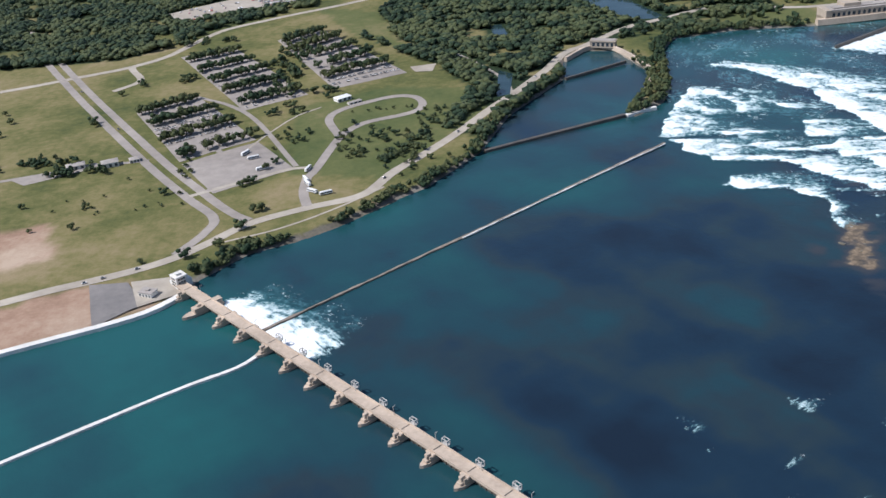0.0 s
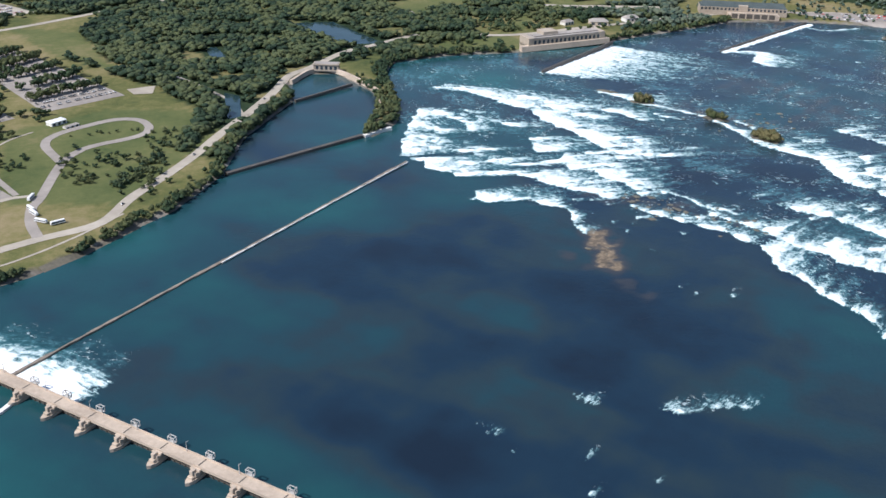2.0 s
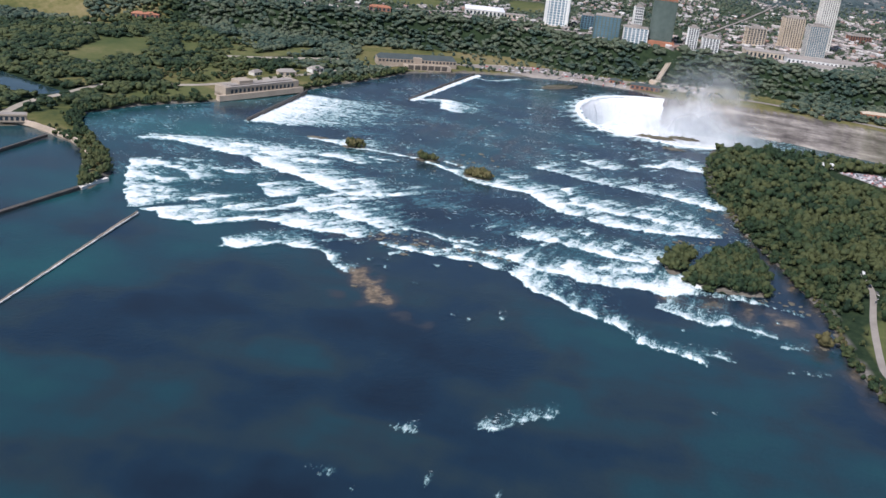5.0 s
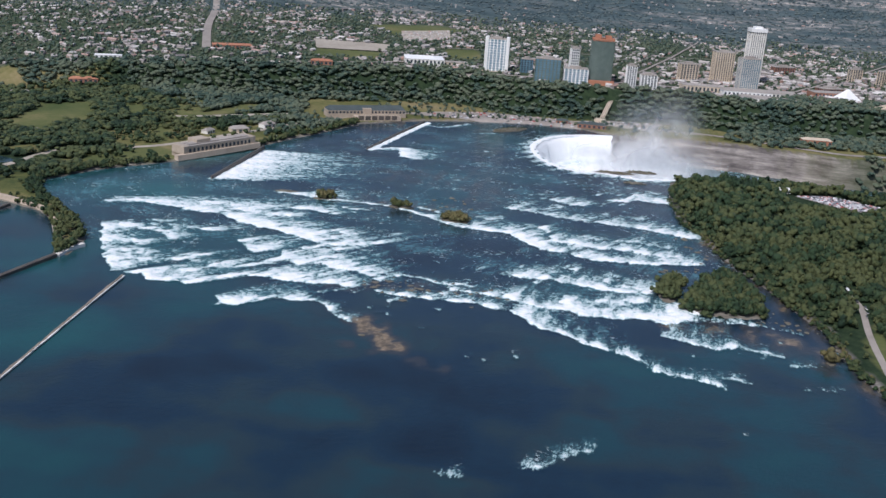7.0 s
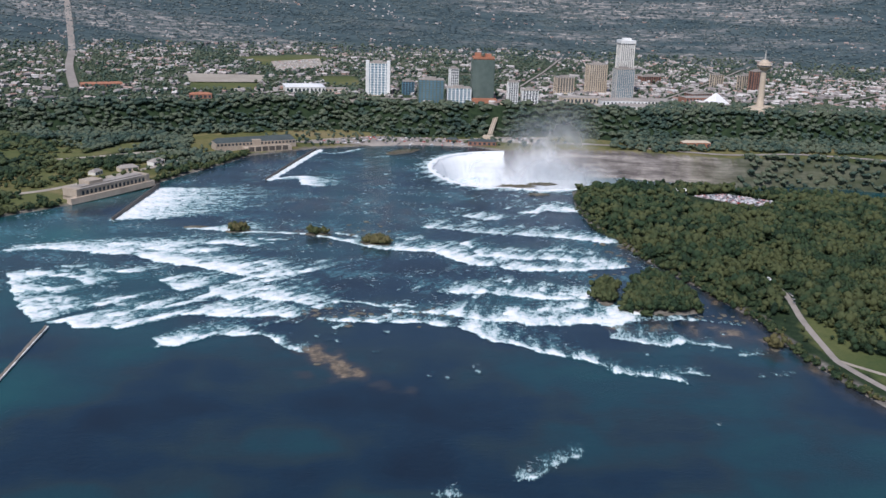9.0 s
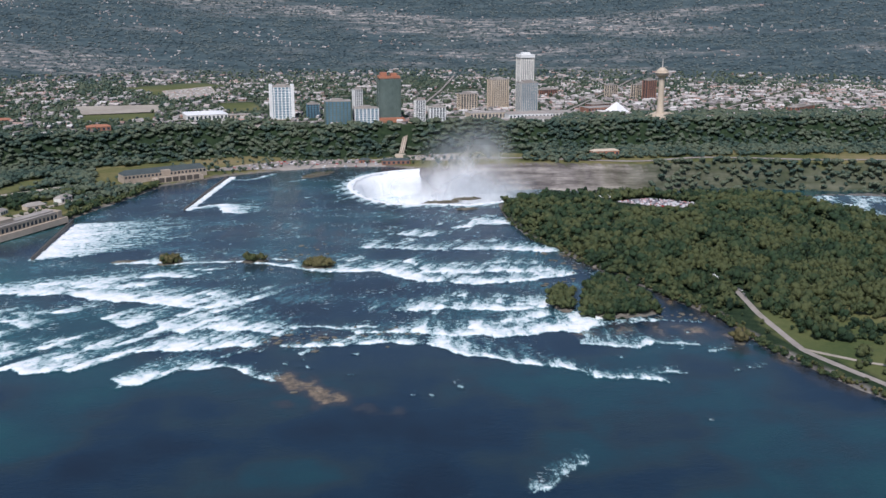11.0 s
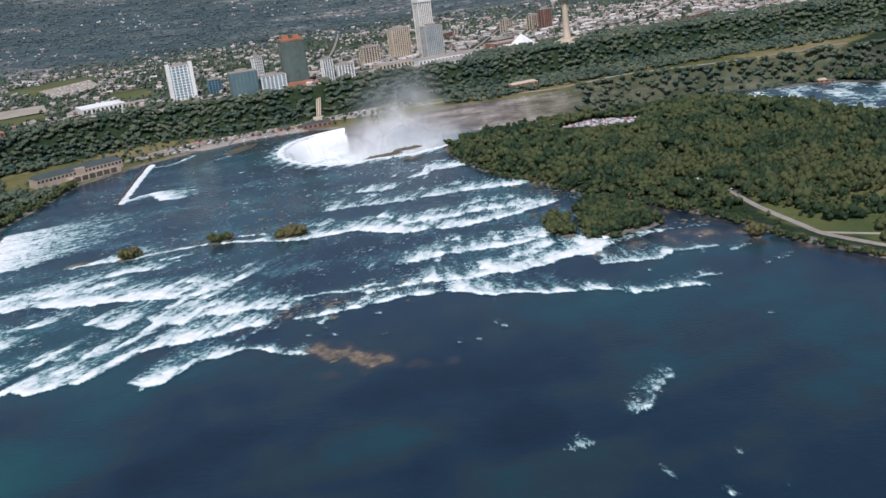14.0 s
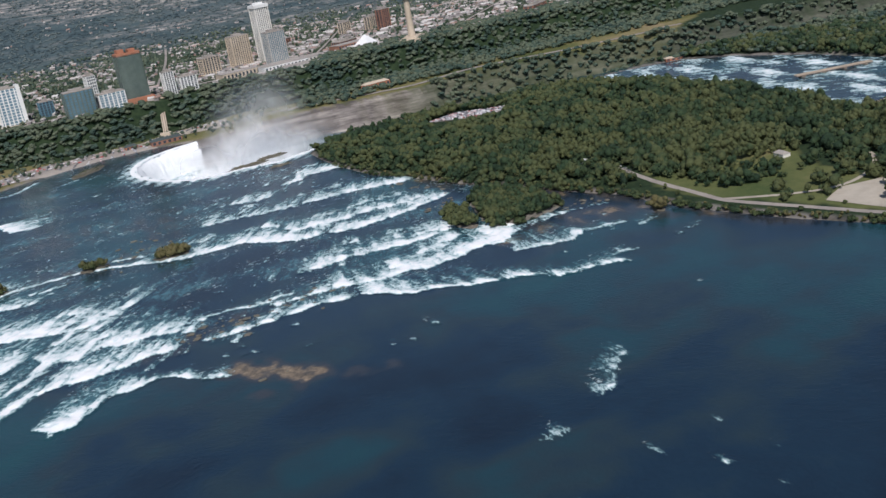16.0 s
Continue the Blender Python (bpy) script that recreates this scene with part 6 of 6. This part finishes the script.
def powerhouse(x, y, z, w, d, h, turn, wall, roof, label, arches, block=None):
    t = thing("powerhouse", (x, y, z), label, "power station", "", turn)
    part("wall", boxes((-w / 2, -d / 2, -6, w / 2, d / 2, h), (-w / 2 - 0.5, -d / 2 - 0.5, h - 1.6, w / 2 + 0.5, d / 2 + 0.5, h), (-w / 2 - 0.8, -d / 2 - 0.8, -6, w / 2 + 0.8, d / 2 + 0.8, 1.5)), wall, t)
    for k in range(arches):
        a = -w / 2 + w * (k + 0.5) / arches
        ww = w / arches * 0.27
        bm = bmesh.new()
        out = [(a - ww, 3)] + [(a - ww * math.cos(q), h * 0.6 + ww * math.sin(q)) for q in np.linspace(0, math.pi, 7)] + [(a + ww, 3)]
        f = [bm.verts.new((px_, -d / 2 - 0.12, pz_)) for px_, pz_ in out]
        b = [bm.verts.new((px_, -d / 2 + 0.6, pz_)) for px_, pz_ in out]
        bm.faces.new(f)
        for i_ in range(len(f)):
            j_ = (i_ + 1) % len(f)
            bm.faces.new((f[j_], f[i_], b[i_], b[j_]))
        wn_ = part("window", bm, GLASS_DARK, t)
        part("sill", boxes((a - ww * 1.15, -d / 2 - 0.4, 2.4, a + ww * 1.15, -d / 2 + 0.2, 3)), wall, wn_)
        part("pilaster", boxes((a - w / arches * 0.5 - 0.5, -d / 2 - 0.6, 1.5, a - w / arches * 0.5 + 0.5, -d / 2, h - 1.6)), wall, t)
    part("roof", roof[1], roof[0], t)
    if block:
        for b in block:
            part("pavilion", boxes(b, bevel=0.4), wall, t)
    return t


powerhouse(700, 1523, -1, 150, 30, 12, 5.5, CREAM, (ROOF_GREY, boxes((-74, -14, 12, 74, 14, 13.2), (-60, -8, 13.2, 66, 6, 15))), "long cream stone powerhouse with arched windows at the water", 18, [(-42, -6, 11, -14, 18, 20), (-75.8, -15.8, -2, -66, 16, 14), (66, -15.8, -2, 75.8, 16, 14)])
part_quay = wall_along("quay", [(612, 1500), (690, 1506), (785, 1517)], 9, -8, 1.0, CONCRETE, "stone quay in front of the powerhouse", "quay")
p2 = powerhouse(1150, 1650, -3, 165, 34, 9, -27, CREAM, (ROOF_DARK, hip_roof(-82, -17, 82, 17, 9, 8, 6)), "long powerhouse with dark slate roof and arched centre", 22, [(-9, -18.5, -4, 9, -10, 13)])
part("intake_deck", boxes((-30, -42, -8, 66, -17, 0.5), (-26, -42.5, -8, 62, -41.5, 4.5)), CONCRETE, p2, "pale intake deck above the water")
for k in range(6):
    part("intake_opening", boxes((-24 + 14 * k, -42.8, -6, -13 + 14 * k, -42.4, 2.5)), CONCRETE_DARK, p2)
gh = thing("gatehouse", (268, 1452, 1), "cream stone gatehouse with arched openings at the pool", "gatehouse", turn=-22)
part("wall", boxes((-19, -7, 0, 19, 7, 10), (-20, -8, 9, 20, 8, 10.4), (-19.6, -7.6, 0, 19.6, 7.6, 1.5)), CREAM, gh)
part("roof", boxes((-18, -6, 10.4, 18, 6, 11.2)), ROOF_GREY, gh)
for k in range(5):
    part("window", boxes((-15.5 + 7 * k, -7.2, 2.2, -11.5 + 7 * k, -6.8, 7.5)), GLASS_DARK, gh)
    part("window", boxes((-15.5 + 7 * k, 6.8, 2.2, -11.5 + 7 * k, 7.2, 7.5)), GLASS_DARK, gh)

# bridge over the side channel
for x, y, z, turn, span, label in ((1315, 135, -5, -72, 104, "low grey arched stone bridge over the side rapids"), (1028, 165, -2, -67, 84, "flat grey stone bridge to the island")):
    br = thing("bridge", (x, y, z), label, "bridge", "stone bridges", turn)
    part("deck", boxes((-span / 2 - 12, -4, 2.5, span / 2 + 12, 4, 4.0)), CONCRETE_BROWN, br)
    for sy in (-4, 4):
        part("parapet", boxes((-span / 2 - 12, sy - 0.4, 4.0, span / 2 + 12, sy + 0.4, 5.2)), CONCRETE, br, "pale stone parapet")
    for k in range(4):
        part("pier", prism([(-3, -4.5), (0, -7.5), (3, -4.5), (3, 4.5), (0, 7.5), (-3, 4.5)], -6, 2.5), CONCRETE_BROWN, br).matrix_local = pose(span * (k / 3 - 0.5), 0, 0)

# ---- single trees ----


def tree_proto(seed, slim):
    t = thing("tree", (0, 0, -400), "small leafy green tree standing in grass", "tree", "park trees")
    v, f = crown(seed, 5, 1, 90, slim)
    me = raw_mesh("crown", v * 8.5, f, True)
    me.attributes.new("tone", "FLOAT", "POINT").data.foreach_set("value", np.full(len(v), 0.2 + 0.25 * (seed % 3), np.float32))
    me.materials.append(LEAF)
    c = new("crown", me)
    c.parent = t
    part("trunk", lathe([(0.42, -0.5), (0.3, 1.5), (0.22, 3.8)], 7), BARK, t)
    return t


PROTO = [tree_proto(100 + k, s) for k, s in enumerate((1.0, 0.85, 1.1))]


def plant(x, y, size, turn, label=""):
    t = copy_thing(PROTO[int(x * 7 + y * 3) % 3], pose(x, y, on(x, y), 0, 0, turn))
    t.scale = (size * 1.1, size * 1.1, size)
    return tagged(t, label) if label else t


rng = np.random.RandomState(70)


def row(corners, vs, u0, u1, n):
    a, b, c, d = np.array(corners, float)
    for v in vs:
        for u in np.linspace(u0, u1, n):
            if rng.uniform() < 0.1:
                continue
            p = (1 - v) * ((1 - u) * a + u * b) + v * ((1 - u) * d + u * c) + rng.normal(0, 0.9, 2)
            plant(p[0], p[1], rng.uniform(1.25, 1.85), rng.uniform(0, 360), "dark green tree in a car park row")


row([(-410, 1300), (-333, 1352), (-225, 1160), (-312, 1105)], (0.06, 0.34, 0.64, 0.94), 0.05, 0.98, 17)
row([(-399, 1564), (-322, 1607), (-172, 1323), (-257, 1274)], (0.12, 0.32, 0.52, 0.72, 0.92), 0.06, 0.95, 14)
row([(-248, 1618), (-187, 1688), (-32, 1389), (-137, 1339)], (0.1, 0.28, 0.46, 0.64, 0.82), 0.06, 0.95, 15)
for x, y, s in ((-200, 1062, 1.0), (-190, 1075, 0.9), (-225, 1015, 0.9), (-218, 1020, 1.1), (-211, 1024, 1.0), (-200, 945, 1.2), (-192, 948, 1.1), (-208, 905, 1.3), (-225, 868, 1.3), (-256, 850, 1.2), (-300, 845, 0.7), (-395, 935, 0.9), (-395, 990, 0.9), (-310, 1010, 1.0), (-440, 935, 0.6), (-285, 980, 0.4), (-470, 1000, 0.8), (-455, 1260, 1.1), (-460, 1270, 1.2), (-452, 1385, 1.0), (-430, 1430, 1.1), (-426, 1420, 1.0), (-560, 1120, 1.0)):
    plant(x, y, s, rng.uniform(0, 360))
for cx_, cy_, sx, sy, n, lo, hi in ((-110, 1130, 14, 30, 14, 0.45, 0.85), (-60, 1130, 16, 14, 14, 0.5, 1.0), (-85, 1090, 16, 10, 12, 0.5, 0.9), (0, 1190, 16, 26, 22, 0.6, 1.0), (-65, 1240, 22, 8, 8, 0.3, 0.5), (-180, 1150, 16, 30, 12, 0.5, 0.8), (-30, 1060, 12, 24, 16, 0.5, 0.9), (-370, 985, 40, 26, 14, 0.25, 0.5), (-300, 1075, 4, 30, 6, 0.5, 0.8), (-500, 1130, 40, 8, 24, 0.8, 1.1), (-440, 1090, 26, 4, 14, 0.9, 1.2), (-640, 1300, 40, 60, 14, 0.7, 1.1), (-150, 1330, 24, 10, 10, 0.9, 1.2), (-195, 1260, 14, 12, 8, 0.8, 1.1), (800, 350, 40, 26, 34, 0.8, 1.3), (-215, 1470, 14, 60, 44, 0.9, 1.4), (-180, 1560, 20, 40, 16, 0.9, 1.3), (-420, 1640, 60, 10, 30, 0.9, 1.4), (-560, 1660, 60, 20, 26, 0.9, 1.4), (-360, 1440, 10, 10, 8, 0.8, 1.2)):
    if n >= 22:
        x, y = cx_ + rng.normal(0, sx, n), cy_ + rng.normal(0, sy, n)
        grove("park_grove", x, y, height(x, y), rng.uniform(lo, hi, n) * 8.5, KINDS_NEAR, LEAF, "clump of green trees in the parkland", "trees", seed=n)
        continue
    for _ in range(n):
        x, y = cx_ + rng.normal(0, sx), cy_ + rng.normal(0, sy)
        plant(x, y, rng.uniform(lo, hi), rng.uniform(0, 360))
for t_ in PROTO:
    for o in (*t_.children, t_):
        bpy.data.objects.remove(o)

# ---- vehicles ----


def vehicle(name, label, category, group, l, w, h, mat, cab):
    t = thing(name, (0, 0, -400), label, category, group)
    part("body", boxes((-l / 2, -w / 2, 0.45, l / 2, w / 2, h * cab), bevel=0.15), mat, t)
    part("cabin", boxes((-l * (0.47 if cab > 0.6 else 0.3), -w / 2 + 0.1, h * cab, l * (0.47 if cab > 0.6 else 0.18), w / 2 - 0.1, h), bevel=0.2), mat if cab > 0.6 else GLASS_DARK, t)
    if cab > 0.6:
        part("window_band", boxes((-l * 0.46, -w / 2 - 0.04, h * 0.45, l * 0.46, w / 2 + 0.04, h * 0.72)), GLASS_DARK, t)
    for sx in (-0.32, 0.32):
        for sy in (-1, 1):
            bm = bmesh.new()
            bmesh.ops.create_cone(bm, cap_ends=True, segments=10, radius1=0.45, radius2=0.45, depth=0.3, matrix=Matrix.Translation((l * sx, sy * w / 2, 0.45)) @ Matrix.Rotation(radians(90), 4, "X"))
            part("wheel", bm, ASPHALT_DARK, t)
    return t


def park(proto, x, y, turn, lift=0.6):
    c = copy_thing(proto, pose(x, y, on(x, y) + lift, 0, 0, turn))
    c.scale = (U, U, U)
    return c


car = vehicle("car", "small parked car with dark windows", "car", "parked cars", 4.4, 1.8, 1.5, CAR, 0.58)
bus = vehicle("bus", "white coach with dark window band", "bus", "buses", 12, 2.6, 3.3, WHITE, 0.75)
for x, y, a in ((-150, 1048, 70), (-150, 1018, 115), (-147, 1006, 118), (-140, 984, 140), (-124, 976, 20), (-220, 1095, 20), (-205, 1060, 25), (-232, 1112, 60)):
    park(bus, x, y, a)


def fill(corners, rows_, n, chance, turn):
    a, b, c, d = np.array(corners, float)
    for v in rows_:
        for u in np.linspace(0.04, 0.96, n):
            if rng.uniform() < chance:
                p = (1 - v) * ((1 - u) * a + u * b) + v * ((1 - u) * d + u * c)
                park(car, p[0], p[1], turn + rng.choice([0, 180]) + rng.normal(0, 3), 0.9)


qx, qy = [], []
for corners, rows_, n, chance in (([(1318, 782), (1366, 742), (1372, 645), (1296, 672)], np.linspace(0.04, 0.96, 14), 20, 0.8), ([(1240, 1640), (1430, 1560), (1530, 1400), (1480, 1330)], np.linspace(0.08, 0.95, 14), 40, 0.3), ([(-360, 1960), (-240, 2056), (-160, 1942), (-290, 1868)], np.linspace(0.06, 0.94, 7), 44, 0.75), ([(-480, 1868), (-365, 1955), (-300, 1862), (-430, 1792)], np.linspace(0.1, 0.9, 5), 30, 0.12), ([(1957, 2396), (2146, 2368), (1958, 2184), (1773, 2193)], np.linspace(0.1, 0.9, 10), 40, 0.5), ([(1530, 1400), (1600, 1370), (1680, 1270), (1600, 1230)], np.linspace(0.1, 0.9, 8), 24, 0.35)):
    a, b, c, d = np.array(corners, float)
    for v in rows_:
        for u in np.linspace(0.04, 0.96, n):
            if rng.uniform() < chance:
                q = (1 - v) * ((1 - u) * a + u * b) + v * ((1 - u) * d + u * c)
                qx.append(q[0])
                qy.append(q[1])
cv = np.array([(sx * 0.5, sy * 0.21, z) for z in (0.04, 0.22) for sx, sy in ((-1, -1), (1, -1), (1, 1), (-1, 1))] + [(x_, sy * 0.19, 0.36) for x_, sy in ((-0.3, -1), (0.2, -1), (0.2, 1), (-0.3, 1))])
cf = np.array([q for i_, j_ in ((0, 4), (4, 8)) for k in range(4) for q in ((i_ + k, i_ + (k + 1) % 4, j_ + (k + 1) % 4), (i_ + k, j_ + (k + 1) % 4, j_ + k))] + [(8, 9, 10), (8, 10, 11)])
qx, qy = np.array(qx), np.array(qy)
grove("distant_cars", qx, qy, height(qx, qy) + 1.0, np.full(len(qx), 5.2), [(cv, cf)], CAR_FAR, "rows of small parked cars far away", "cars", seed=90, sink=0.0)
fill([(-410, 1300), (-333, 1352), (-225, 1160), (-312, 1105)], (0.42, 0.46, 0.7), 26, 0.55, -60)
fill([(-248, 1618), (-187, 1688), (-32, 1389), (-137, 1339)], (0.88, 0.94), 34, 0.7, -60)
fill([(-399, 1564), (-322, 1607), (-172, 1323), (-257, 1274)], (0.6, 0.97), 26, 0.25, -60)
for x, y, a in ((-330, 818, 25), (-300, 832, 25), (-346, 811, 22), (-60, 1008, 60), (30, 1133, 58), (150, 1330, 58), (880, 497, 40), (868, 482, 38), (862, 478, 38), (850, 472, 30), (838, 468, 28), (905, 520, 30), (-120, 1150, 70), (-520, 1420, -60), (-420, 1240, -60)):
    park(car, x, y, a)
park(bus, 903, 517, 35)
for proto in (car, bus):
    for o in (*proto.children, proto):
        bpy.data.objects.remove(o)

# ---- from the plan's units to metres ----
SIZE = Matrix.Diagonal((K, K, K, 1))
for ob in scene.objects:
    if ob.parent is None and ob.type in {"MESH", "EMPTY"}:
        ob.matrix_basis = SIZE @ ob.matrix_basis
